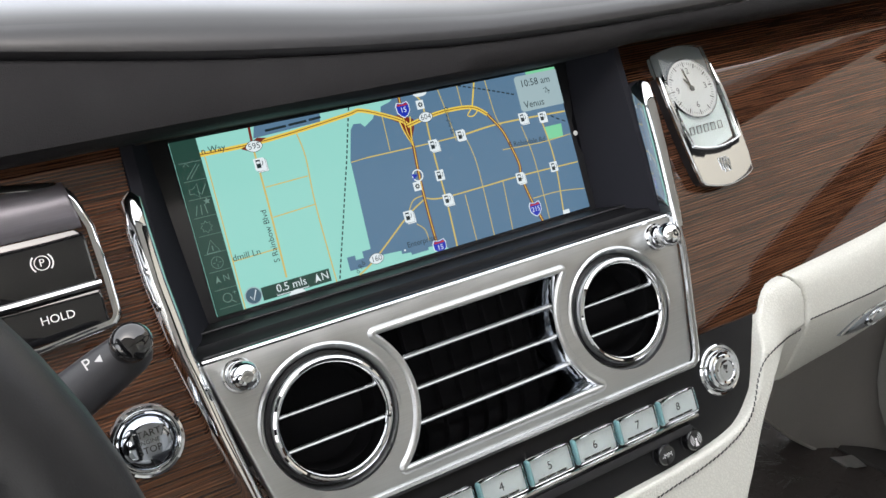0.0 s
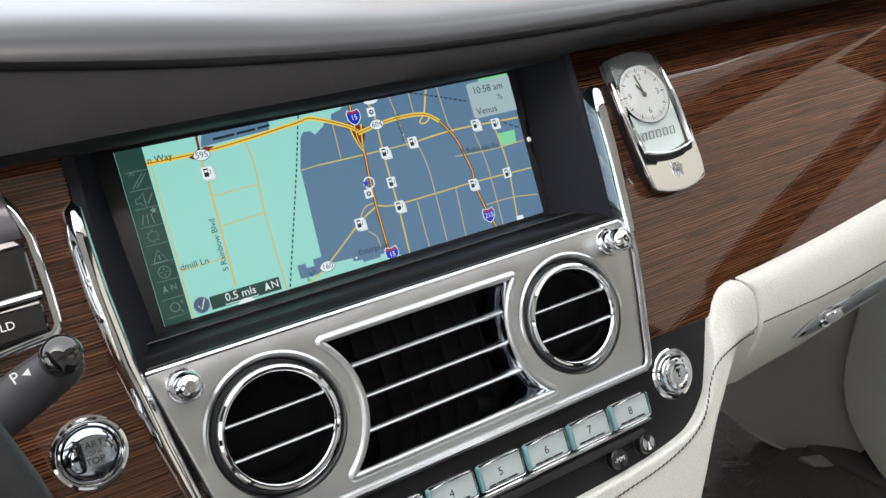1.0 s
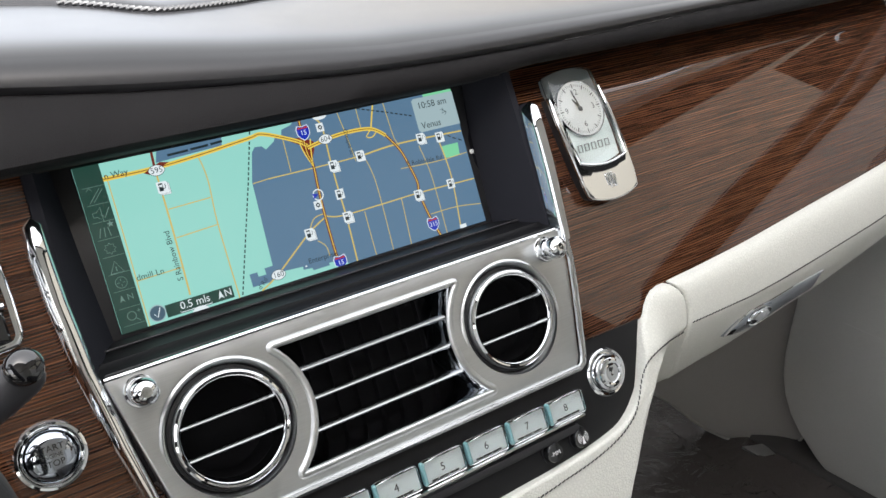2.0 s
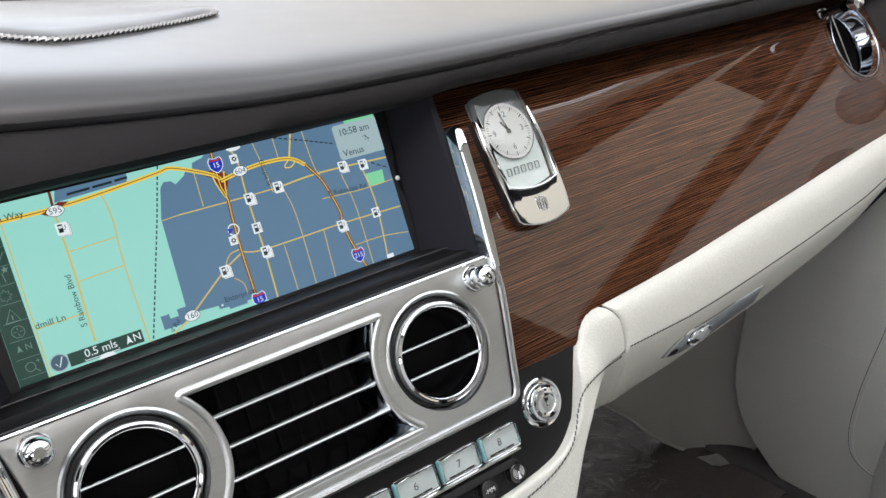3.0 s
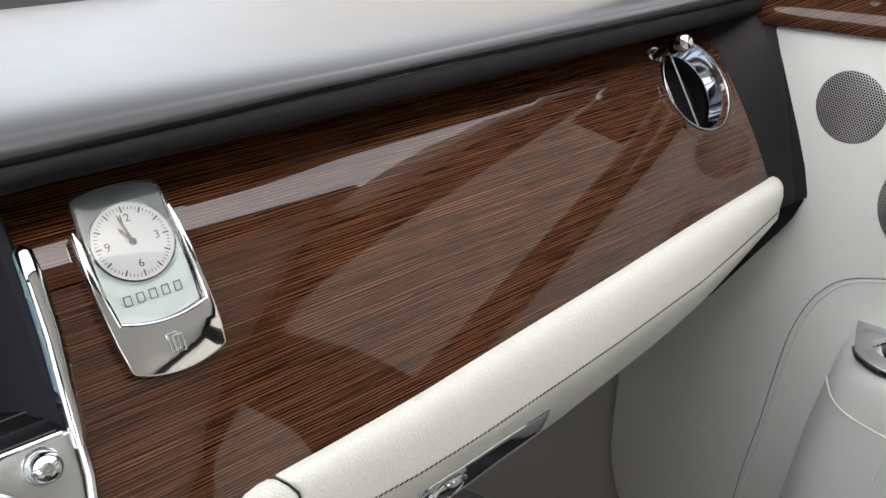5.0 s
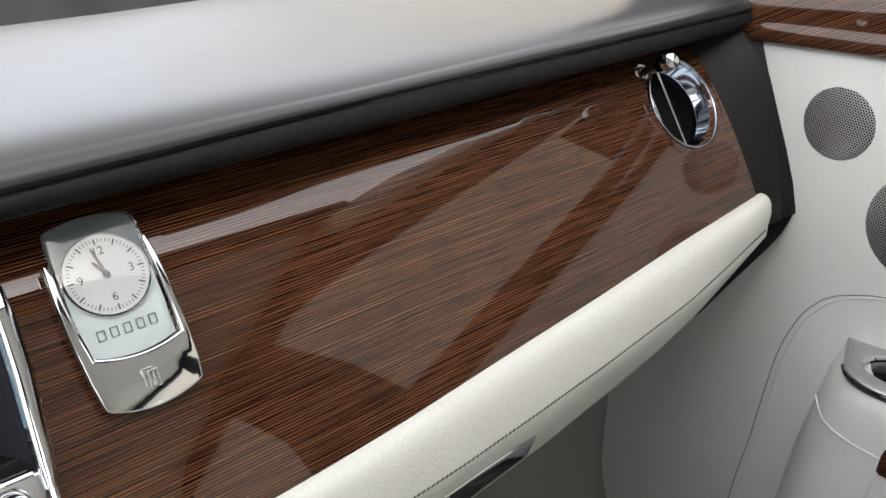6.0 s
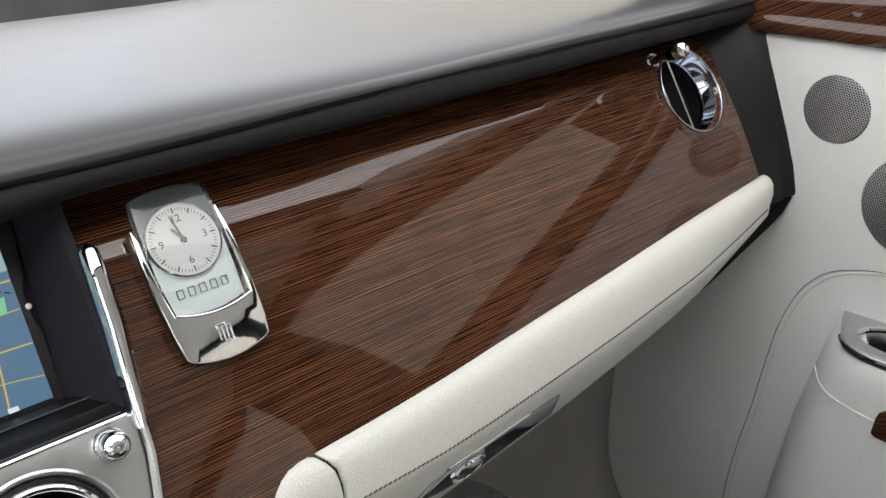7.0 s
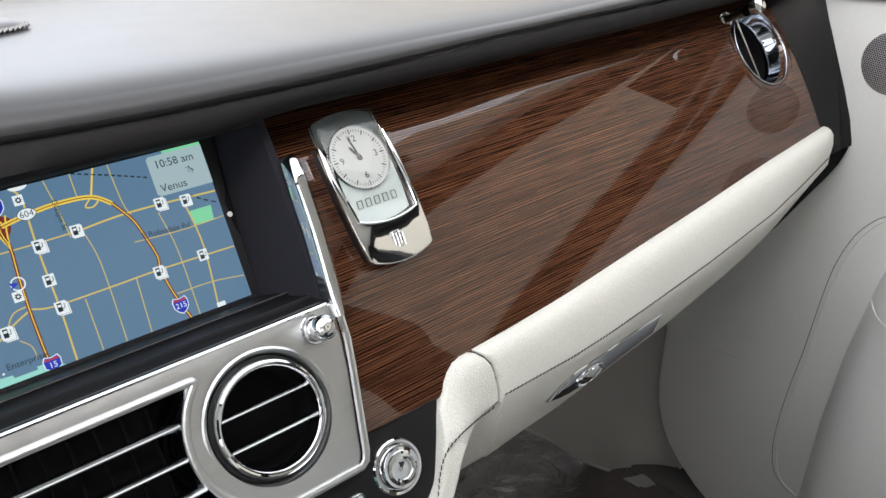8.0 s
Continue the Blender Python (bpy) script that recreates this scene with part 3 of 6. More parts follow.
part("rim_strip", sweep(bmesh.new(), [(-0.143, -0.0305, 0.0462), (0.0, -0.0305, 0.0462), (0.143, -0.0305, 0.0465)], 0.0022, 8, 0.7), material("brown_edge", (0.022, 0.013, 0.010), 0.5), bay, "dark brown edge strip")
part("backing", box(bmesh.new(), (-0.16, 0.004, -0.07), (0.16, 0.012, 0.06)), BAY, bay)

display = thing("navigation_screen", (0, 0, 0), "lit navigation screen showing a road map with icons", "screen")
bm = bmesh.new()
plate(bm, [(-0.1335, -0.0515), (0.1275, -0.0515), (0.1285, -0.012), (0.1265, -0.006), (0.1262, 0.010), (0.1285, 0.016), (0.1330, 0.0515), (-0.1335, 0.0515)], lambda x, z: -0.0012, 0.004, 0.0006, 2)
part("bezel", bm, BLACK, display, "black bezel", sharp=30)
part("light_sensor", lathe(bmesh.new(), (0.1262, -0.0012, 0.0018), [(0.0016, 0), (0.0015, 0.0006), (0.0, 0.0010)], seg=16), WHITE_INK, display, "small pale round sensor")
LAND = screen_ink("mint", (0.32, 0.66, 0.56), 1.0)
TOWN = screen_ink("slate_blue", (0.105, 0.19, 0.285), 1.0)
PARK = screen_ink("green", (0.22, 0.62, 0.33), 1.0)
ROAD = screen_ink("road_yellow", (0.64, 0.48, 0.12), 1.0)
FREE = screen_ink("freeway_red", (0.17, 0.022, 0.012), 1.0)
FREE_EDGE = screen_ink("freeway_yellow", (0.80, 0.57, 0.08), 1.0)
INKDARK = screen_ink("dark", (0.012, 0.022, 0.026), 1.0)
PANE = screen_ink("pane", (0.36, 0.46, 0.47), 1.0)
SIDE = screen_ink("sidebar", (0.018, 0.055, 0.040), 1.0)
SIDE_LINE = screen_ink("sidebar_line", (0.16, 0.25, 0.21), 1.0)
PAPER = screen_ink("white", (0.80, 0.84, 0.84), 1.0)
BLUE = screen_ink("blue", (0.01, 0.03, 0.42), 1.0)
RED = screen_ink("red", (0.45, 0.03, 0.02), 1.0)
L0 = -0.0014
MM = 0.001


def map_part(name, mat, fn, label=""):
    bm = bmesh.new()
    fn(bm)
    return part(name, bm, mat, display, label, smooth=False)


map_part("land", LAND, lambda b: flat(b, [(-0.1225, -0.046), (0.1225, -0.046), (0.1225, 0.046), (-0.1225, 0.046)], L0), "mint green land")
town = [(-24.5, 31), (-23.7, 33.6), (-21.2, 36.4), (-17, 36), (-14.8, 33.6), (-8.7, 37.2), (-7, 40), (-3, 40), (-2, 43), (4.2, 44.6), (6, 46), (122.5, 46), (122.5, -46), (17, -46), (15, -44.5), (9, -44.5), (9, -42), (4, -42), (4, -43.5), (-7, -43.5), (-7.4, -41.9), (-13, -41.5), (-13, -39.5), (-24.4, -38.8), (-31, -39.5), (-34.3, -42.7), (-45.9, -42.5), (-45.9, -34.8), (-41, -34.8), (-41, -37.5), (-36.2, -37.5), (-36.2, -33.8), (-30.9, -33.7), (-28.7, 16.7)]
map_part("town", TOWN, lambda b: flat(b, [(a * MM, c * MM) for a, c in town], L0 - 0.0002), "slate blue town area")
map_part("town", TOWN, lambda b: flat(b, [(a * MM, c * MM) for a, c in [(-77, 46), (-39, 46), (-40, 41.5), (-79, 39.8)]], L0 - 0.0002))
map_part("park", PARK, lambda b: flat(b, [(a * MM, c * MM) for a, c in [(104, 10), (117, 10), (116, 1.5), (104, 2)]], L0 - 0.0003))
map_part("park", PARK, lambda b: flat(b, [(a * MM, c * MM) for a, c in [(100, 46), (122.5, 46), (122.5, 44), (100, 43.6)]], L0 - 0.0003))


def road(pts, width=0.75, mat=None, name="road", up=0.0004):
    line = smooth_line([(a * MM, c * MM, 0) for a, c in pts], 5) if len(pts) > 2 else [(a * MM, c * MM) for a, c in pts]
    map_part(name, mat or ROAD, lambda b: ribbon(b, [(p[0], p[1]) for p in line], width * MM, L0 - up))


for pts, w in (
    ([(-18.8, 16.4), (-28.5, 15.8)], 0.5), ([(-18.8, 16.4), (23.7, 16.3), (46.2, 16.7)], 0.7), ([(46, 16.7), (73.8, 18.5), (122.1, 17.0)], 1.0),
    ([(10.0, -13.8), (20.6, -16.4), (50.3, -16.2), (78.2, -15.6), (122.1, -16.2)], 0.8), ([(20.3, 46), (24.1, 39.8), (23.5, 21.8), (23.2, 7.1), (23.3, -3.6), (23.4, -20.9), (22.5, -46)], 1.0),
    ([(38.6, 31.2), (40.1, 14.5)], 0.5), ([(46.7, 15.6), (49.4, 1.3), (49.6, -18.5), (48.8, -46)], 0.5), ([(36.4, -17.8), (36.2, -46)], 0.5),
    ([(64.2, -16.3), (62.4, -46)], 0.5), ([(87.2, 14), (90.4, -7.8), (90.4, -46)], 0.5), ([(102.8, 14.9), (105.1, -11.1), (101.7, -46)], 0.9),
    ([(82.2, -31.1), (102.6, -31.2), (122.0, -33.8)], 0.5), ([(69.7, 2.5), (97.6, 1.3), (122, 2.1)], 0.5), ([(-80.5, 35), (-80.5, 17.7), (-80.8, -2.8), (-81.8, -36)], 1.0),
    ([(-55.2, 38.5), (-53.6, 24.2), (-55.3, -1.9), (-55.2, -46)], 0.7), ([(-79.6, 13.2), (-55.0, 14.0)], 0.6), ([(-80.0, -3.3), (-55.3, -1.9)], 0.6),
    ([(-106.9, -20.5), (-82.0, -19.9)], 0.6), ([(-107.4, 36.7), (-106.4, 32.0), (-107.5, -46)], 0.6), ([(9.8, -14.4), (-3.8, -21.5), (-29.2, -39.5), (-41.3, -46)], 0.9),
    ([(-2.8, 39.3), (-3.6, 17.4)], 0.5), ([(36.5, 46), (38.6, 31.2)], 0.5), ([(49.8, 46), (49.7, 33.2)], 0.5), ([(69.7, 46), (70.7, 24.5), (73.0, 17.2)], 0.5),
    ([(-3.7, -22.6), (-0.4, -16.6), (3.2, -13.1), (9.0, -12.2)], 0.6), ([(0.8, -27.1), (5.0, -31.6), (5.7, -38)], 0.5),
):
    road(pts, w)
road([(62.0, 46), (56.4, 31.6)], 1.0, FREE_EDGE)
road([(56.4, 31.6), (52, 27.5), (56, 26.5), (60, 29.5)], 0.7, FREE_EDGE)
H15 = [(10.4, 46), (10.0, 35.1), (9.9, 26.0), (11.5, 17.9), (10.5, 3.8), (9.8, -14.4), (9.8, -34.2), (10.3, -46)]
FW = [(-108.5, 37.1), (-81.1, 37.1), (-55.2, 38.8), (-23.6, 42.1), (-14.1, 42.8), (5.8, 34.3), (11.1, 30.1)]
BELT = [(11, 29), (26.5, 31.8), (40.6, 32.9), (56.4, 31.6), (65.4, 25.6), (72.6, 14.5), (75.9, 4.1), (78.7, -8.5), (77.9, -16.3), (80.7, -31.8), (85.1, -46)]
for line in (FW, BELT[:5]):
    road(line, 2.4, FREE_EDGE, "freeway", 0.0005)
    road(line, 0.42, FREE, "freeway_middle", 0.0006)
for line in (H15, BELT[4:]):
    road(line, 1.9, FREE, "freeway", 0.0005)
    road(line, 0.55, FREE_EDGE, "freeway_middle", 0.0006)
for dx in (-2.4, 2.4):
    road([(10.5 + dx * 1.6, 34), (10.4 + dx * 0.9, 26), (11.4, 17.5)], 0.8, FREE_EDGE, "slip_road", 0.0005)
map_part("junction", FREE, lambda b: flat(b, [(a * MM, c * MM) for a, c in [(-1, 36.4), (9, 36), (16, 32), (15, 27), (11.8, 21), (8.6, 25), (7, 31.5)]], L0 - 0.00045))
map_part("junction", FREE, lambda b: flat(b, [(a * MM, c * MM) for a, c in [(-87, 35.6), (-77, 39.8), (-72, 38.8), (-84, 34)]], L0 - 0.00055))
road([(-79.9, 46), (-80.5, 37.0)], 1.4, FREE, "freeway_middle", 0.0006)


def dashes(pts, width=0.8):
    line = [Vector((a * MM, c * MM)) for a, c in pts]
    for a, b in zip(line, line[1:]):
        n = max(1, int((b - a).length / 0.0030))
        bm = bmesh.new()
        for k in range(n):
            ribbon(bm, [a.lerp(b, (k + 0.0) / n), a.lerp(b, (k + 0.62) / n)], width * MM, L0 - 0.0004)
        tagged(part("railway", bm, INKDARK, display, smooth=False), "dashed dark railway line", kind="stuff")


dashes([(-21.5, 46), (-31.0, 17.2), (-53.5, -46)])
dashes([(50.6, 46), (69.9, 40.0), (89, 33.6)])
dashes([(107, 18.5), (114, 14), (122, 10)])
# info pane, sidebar, scale bar
map_part("info_pane", PANE, lambda b: flat(b, [(a * MM, c * MM) for a, c in [(90, 43), (91.5, 44.3), (122.5, 44.3), (122.5, 22), (91.5, 22), (90, 23.5)]], L0 - 0.0010))
map_part("sidebar", SIDE, lambda b: flat(b, [(a * MM, c * MM) for a, c in [(-122.5, 46), (-108.6, 46), (-108.6, -46), (-122.5, -46)]], L0 - 0.0009), "dark green button column")
map_part("scale_bar", SIDE, lambda b: flat(b, [(a * MM, c * MM) for a, c in [(-97, -37.6), (-58, -37.6), (-58, -44.6), (-97, -44.6)]], L0 - 0.0009))
for k in range(9):
    z = 34.4 - 9.6 * k
    map_part("sidebar_rule", SIDE_LINE, lambda b: ribbon(b, [(-0.1205, z * MM), (-0.1090, z * MM)], 0.00025, L0 - 0.0011))
Y1 = L0 - 0.0013
for w, s, x, z, m in (("10:58 am", 6.2, 104.8, 39.0, INKDARK), ("Venus", 6.2, 100.2, 25.8, INKDARK), ("0.5 mls", 6.0, -80.5, -40.6, PAPER), ("N", 5.8, -61.2, -41.0, PAPER), ("Enterprise", 4.6, 0.5, -37.6, INKDARK)):
    lettering("lettering", w, s * MM, m, display, (x * MM, Y1, z * MM))
lettering("lettering", "E Robindale Rd", 4.4 * MM, INKDARK, display, (88 * MM, Y1, 3.6 * MM), (90, 3, 0))
lettering("lettering", "S Rainbow Blvd", 4.6 * MM, INKDARK, display, (-84.5 * MM, Y1, -12.5 * MM), (90, -90, 0))
lettering("lettering", "Gilespie St", 3.8 * MM, INKDARK, display, (38.3 * MM, Y1, 27 * MM), (90, 88, 0))
lettering("lettering", "dmill Ln", 4.8 * MM, INKDARK, display, (-99.5 * MM, Y1, -19.0 * MM))
lettering("lettering", "n Way", 4.8 * MM, INKDARK, display, (-101.5 * MM, Y1, 38.4 * MM))
lettering("lettering", "d Rd", 4.0 * MM, INKDARK, display, (-40 * MM, Y1, -42 * MM), (90, -40, 0))
lettering("lettering", "N", 4.6 * MM, SIDE_LINE, display, (-112.8 * MM, Y1, -27.5 * MM))
bm = bmesh.new()
for k, (a, b) in enumerate(((-72, -60), (-58.5, -48), (-46.5, -39.5))):
    ribbon(bm, [(a * MM, (42.4 + 0.5 * k) * MM), (b * MM, (42.8 + 0.5 * k) * MM)], 0.0013, Y1)
part("name_bar", bm, INKDARK, display, "dark bars of unreadable street name", smooth=False)
map_part("scale_rule", PAPER, lambda b: ribbon(b, [(-0.0895, -0.0432), (-0.0895, -0.0440), (-0.0715, -0.0440), (-0.0715, -0.0432)], 0.0004, Y1))
for x, z, s, m in ((-65.6, -41, 1.0, PAPER), (-117.3, -27.5, 0.8, SIDE_LINE)):
    map_part("north_arrow", m, lambda b: flat(b, [((x - 1.7 * s) * MM, (z - 2.3 * s) * MM), (x * MM, (z - 1.2 * s) * MM), ((x + 1.7 * s) * MM, (z - 2.3 * s) * MM), (x * MM, (z + 2.6 * s) * MM)], Y1))


def disc_ring(b, x, z, r0, r1, y, n=28):
    loft(b, [[(x + r * math.cos(a), y, z + r * math.sin(a)) for a in (2 * math.pi * k / n for k in range(n))] for r in (r0, r1)], True)


# sidebar signs
bm = bmesh.new()
ribbon(bm, [(-0.1185, 0.0235), (-0.1120, 0.0305)], 0.0003, Y1), ribbon(bm, [(-0.1165, 0.0235), (-0.1105, 0.0300)], 0.0003, Y1)
ribbon(bm, [(-0.1188, 0.0300), (-0.1172, 0.0316), (-0.1160, 0.0298)], 0.0003, Y1)
bmesh.ops.translate(bm, verts=bm.verts, vec=(0, 0, 0.0025))
part("sidebar_sign", bm, SIDE_LINE, display, smooth=False)
bm = bmesh.new()
ribbon(bm, [(-0.1190, 0.0155), (-0.1170, 0.0155), (-0.1145, 0.0130), (-0.1145, 0.0205), (-0.1170, 0.0180), (-0.1190, 0.0180), (-0.1190, 0.0155)], 0.0003, Y1)
ribbon(bm, [(-0.1150, 0.0165), (-0.1133, 0.0145), (-0.1100, 0.0195)], 0.0004, Y1)
bmesh.ops.translate(bm, verts=bm.verts, vec=(0, 0, 0.0026))
part("sidebar_sign", bm, SIDE_LINE, display, smooth=False)


def star(b, x, z, r, y, n=8, inner=0.55):
    flat(b, [(x + (r if k % 2 == 0 else r * inner) * math.sin(math.pi * k / n), z + (r if k % 2 == 0 else r * inner) * math.cos(math.pi * k / n)) for k in range(2 * n)], y)


bm = bmesh.new()
for a, c in ((-119, -117.3), (-116, -115.4), (-113, -113.5)):
    ribbon(bm, [(a * MM, 0.0025), (c * MM, 0.0075)], 0.0004, Y1)
star(bm, -0.1118, 0.0088, 0.0019, Y1, 5, 0.45)
bmesh.ops.translate(bm, verts=bm.verts, vec=(0, 0, 0.0044))
part("sidebar_sign", bm, SIDE_LINE, display, smooth=False)
bm = bmesh.new()
pts = [(-0.1155 + (0.0032 if k % 2 == 0 else 0.0021) * math.sin(math.pi * k / 8), -0.0058 + (0.0032 if k % 2 == 0 else 0.0021) * math.cos(math.pi * k / 8)) for k in range(17)]
ribbon(bm, pts, 0.0003, Y1)
bmesh.ops.translate(bm, verts=bm.verts, vec=(0, 0, 0.0061))
part("sidebar_sign", bm, SIDE_LINE, display, smooth=False)
bm = bmesh.new()
ribbon(bm, [(-0.1190, -0.0195), (-0.1120, -0.0195), (-0.1155, -0.0130), (-0.1190, -0.0195)], 0.0004, Y1)
ribbon(bm, [(-0.1155, -0.0185), (-0.1155, -0.0160)], 0.0005, Y1)
bmesh.ops.translate(bm, verts=bm.verts, vec=(0, 0, 0.0062))
part("sidebar_sign", bm, SIDE_LINE, display, smooth=False)
bm = bmesh.new()
disc_ring(bm, -0.1152, -0.0188, 0.0029, 0.0032, Y1)
for a, c in ((0, 1), (0, -1), (1, 0), (-1, 0)):
    ribbon(bm, [(-0.1152 + 0.0008 * a, -0.0188 + 0.0008 * c), (-0.1152 + 0.0022 * a, -0.0188 + 0.0022 * c)], 0.0003, Y1)
part("compass_sign", bm, SIDE_LINE, display, smooth=False)
bm = bmesh.new()
ribbon(bm, [(0.1095, 0.0335), (0.1120, 0.0345), (0.1105, 0.0310), (0.1140, 0.0320), (0.1125, 0.0300)], 0.0004, Y1)
ribbon(bm, [(0.1112, 0.0340), (0.1138, 0.0312)], 0.0005, Y1)
part("satellite_sign", bm, INKDARK, display, smooth=False)
bm = bmesh.new()
disc_ring(bm, -0.1150, -0.0385, 0.0021, 0.0025, Y1)
ribbon(bm, [(-0.1131, -0.0402), (-0.1112, -0.0420)], 0.0004, Y1)
ribbon(bm, [(-0.1118, -0.0365), (-0.1098, -0.0365)], 0.0003, Y1), ribbon(bm, [(-0.1108, -0.0355), (-0.1108, -0.0375)], 0.0003, Y1)
bmesh.ops.translate(bm, verts=bm.verts, vec=(0, 0, 0.0008))
part("sidebar_sign", bm, SIDE_LINE, display, smooth=False)


def fuel(x, z, pile=0):
    for k in range(pile, 0, -1):
        map_part("icon_card", PAPER, lambda b: flat(b, [((x + 0.7 * k + a) * MM, (z - 0.7 * k + c) * MM) for a, c in ((-2.8, -3.1), (2.8, -3.1), (2.8, 3.1), (-2.8, 3.1))], L0 - 0.0010 + 0.00006 * k))
        map_part("icon_edge", INKDARK, lambda b: ribbon(b, [((x + 0.7 * k + a) * MM, (z - 0.7 * k + c) * MM) for a, c in ((-2.8, -3.1), (2.8, -3.1), (2.8, 3.1))], 0.00018, L0 - 0.00102 + 0.00006 * k))
    map_part("icon_card", PAPER, lambda b: flat(b, [((x + a) * MM, (z + c) * MM) for a, c in ((-2.8, -3.1), (2.8, -3.1), (2.8, 3.1), (-2.8, 3.1))], L0 - 0.00104))
    bm = bmesh.new()
    flat(bm, [((x + 1.2 * a) * MM, (z + 1.2 * c) * MM) for a, c in ((-1.5, -1.8), (0.5, -1.8), (0.5, 0.2), (-1.5, 0.2))], L0 - 0.0012)
    flat(bm, [((x + 1.2 * a) * MM, (z + 1.2 * c) * MM) for a, c in ((-1.5, 1.2), (0.5, 1.2), (0.5, 1.9), (-1.5, 1.9))], L0 - 0.0012)
    ribbon(bm, [((x + 1.2 * a) * MM, (z + 1.2 * c) * MM) for a, c in ((-1.3, 0.0), (-1.3, 1.4))], 0.0003, L0 - 0.0012)
    ribbon(bm, [((x + 1.2 * a) * MM, (z + 1.2 * c) * MM) for a, c in ((0.35, 0.0), (0.35, 1.4))], 0.0003, L0 - 0.0012)
    ribbon(bm, [((x + 1.2 * a) * MM, (z + 1.2 * c) * MM) for a, c in ((0.5, -0.6), (1.2, -0.8), (1.6, 0.2), (1.5, 1.3))], 0.0004, L0 - 0.0012)
    part("fuel_sign", bm, INKDARK, display, smooth=False)


for x, z, pile in ((-79.7, 25.9, 2), (24.0, 14.8, 2), (43.5, 16.9, 1), (89.4, 18.6, 2), (103.8, 16.5, 1), (102.8, -15.4, 0), (76.6, -16.7, 2), (23.1, -3.2, 0), (23.9, -17.9, 2), (-3.4, -21.6, 2)):
    fuel(x, z, pile)
map_part("icon_card", PAPER, lambda b: flat(b, [(a * MM, c * MM) for a, c in ((101, -46), (106, -46), (106, -43.5), (101, -43.5))], L0 - 0.0010))
for x, z in ((22.4, 39.4), (7.0, -6.2)):
    map_part("icon_card", PAPER, lambda b: flat(b, [((x + a) * MM, (z + c) * MM) for a, c in ((-2.4, -2.6), (2.4, -2.6), (2.4, 2.6), (-2.4, 2.6))], L0 - 0.0010))
    map_part("cog_sign", INKDARK, lambda b: star(b, x * MM, z * MM, 0.0019, L0 - 0.0012, 8, 0.6))
    map_part("cog_hub", PAPER, lambda b: flat(b, ring_line(x * MM, z * MM, 0.0006, 10), L0 - 0.0013))


def badge(x, z, words, w=4.6):
    """White oval road number."""
    oval = [((x + w * math.cos(a) * (1 - 0.12 * abs(math.sin(a)))) * MM, (z + 3.0 * math.sin(a)) * MM) for a in (2 * math.pi * k / 28 for k in range(28))]
    map_part("badge", PAPER, lambda b: flat(b, oval, L0 - 0.0010))
    map_part("badge_edge", INKDARK, lambda b: ribbon(b, oval + oval[:2], 0.0003, L0 - 0.0011))
    lettering("lettering", words, 4.6 * MM, INKDARK, display, (x * MM, Y1, z * MM))


badge(-80.0, 35.6, "595"), badge(23.8, 31.7, "604"), badge(-29.3, -39.8, "160")
oval = [((-78.5 + 4.6 * math.cos(a)) * MM, (-46 + 2.4 * math.sin(a)) * MM) for a in (math.pi * k / 14 for k in range(15))]
map_part("badge", PAPER, lambda b: flat(b, oval, L0 - 0.0010))
oval2 = [((24 + 4.6 * math.cos(a)) * MM, (46 - 2.0 * math.sin(a)) * MM) for a in (math.pi * k / 14 for k in range(15))]
map_part("badge", PAPER, lambda b: flat(b, oval2, L0 - 0.0010))


def shield(x, z, words):
    out = [(-3.4, 1.8), (-2.6, 3.4), (0, 2.8), (2.6, 3.4), (3.4, 1.8), (3.2, -1.0), (1.8, -2.8), (0, -3.8), (-1.8, -2.8), (-3.2, -1.0)]
    lim = [((x + a * 1.32) * MM, max(z + c * 1.32, -45.9) * MM) for a, c in out]
    map_part("shield_edge", PAPER, lambda b: flat(b, lim, L0 - 0.0010))
    map_part("shield", BLUE, lambda b: flat(b, [((x + a * 1.18) * MM, max(z + c * 1.18, -45.9) * MM) for a, c in out], L0 - 0.0011))
    map_part("shield_head", RED, lambda b: flat(b, [((x + a * 1.15) * MM, (z + c * 1.15) * MM) for a, c in ((-3.1, 1.9), (-2.5, 3.1), (0, 2.5), (2.5, 3.1), (3.1, 1.9))], L0 - 0.0012))
    lettering("lettering", words, 4.2 * MM, PAPER, display, (x * MM, Y1, (z - 0.3) * MM))


shield(10.9, 38.6, "15"), shield(81.8, -37.6, "215"), shield(11.2, -43.6, "15")
map_part("place_ring", PAPER, lambda b: disc_ring(b, 0.0089, -0.0002, 0.0029, 0.0036, L0 - 0.0013), "white ring of the car's place")
map_part("place_arrow", BLUE, lambda b: flat(b, [(0.0048, 0.0014), (0.0092, 0.0002), (0.0050, -0.0026), (0.0058, -0.0006)], L0 - 0.0014))
map_part("town_dot", PAPER, lambda b: flat(b, ring_line(-0.0111, -0.0398, 0.0006, 10), L0 - 0.0010))
part("traffic_button", lathe(bmesh.new(), (-0.1018, L0 - 0.0010, -0.0405), [(0.0046, 0), (0.0044, 0.0003), (0.0, 0.0004)], seg=28), screen_ink("button_blue", (0.06, 0.11, 0.15), 1.0), display, "round dark blue button")
map_part("button_ring", PANE, lambda b: disc_ring(b, -0.1018, -0.0405, 0.0041, 0.0047, L0 - 0.0015))
map_part("button_tick", PAPER, lambda b: ribbon(b, [(-0.1037, -0.0405), (-0.1022, -0.0428), (-0.0998, -0.0378)], 0.0005, L0 - 0.0016))


# ---- fascia: veneer, alloy panel, vents ----
bm = bmesh.new()
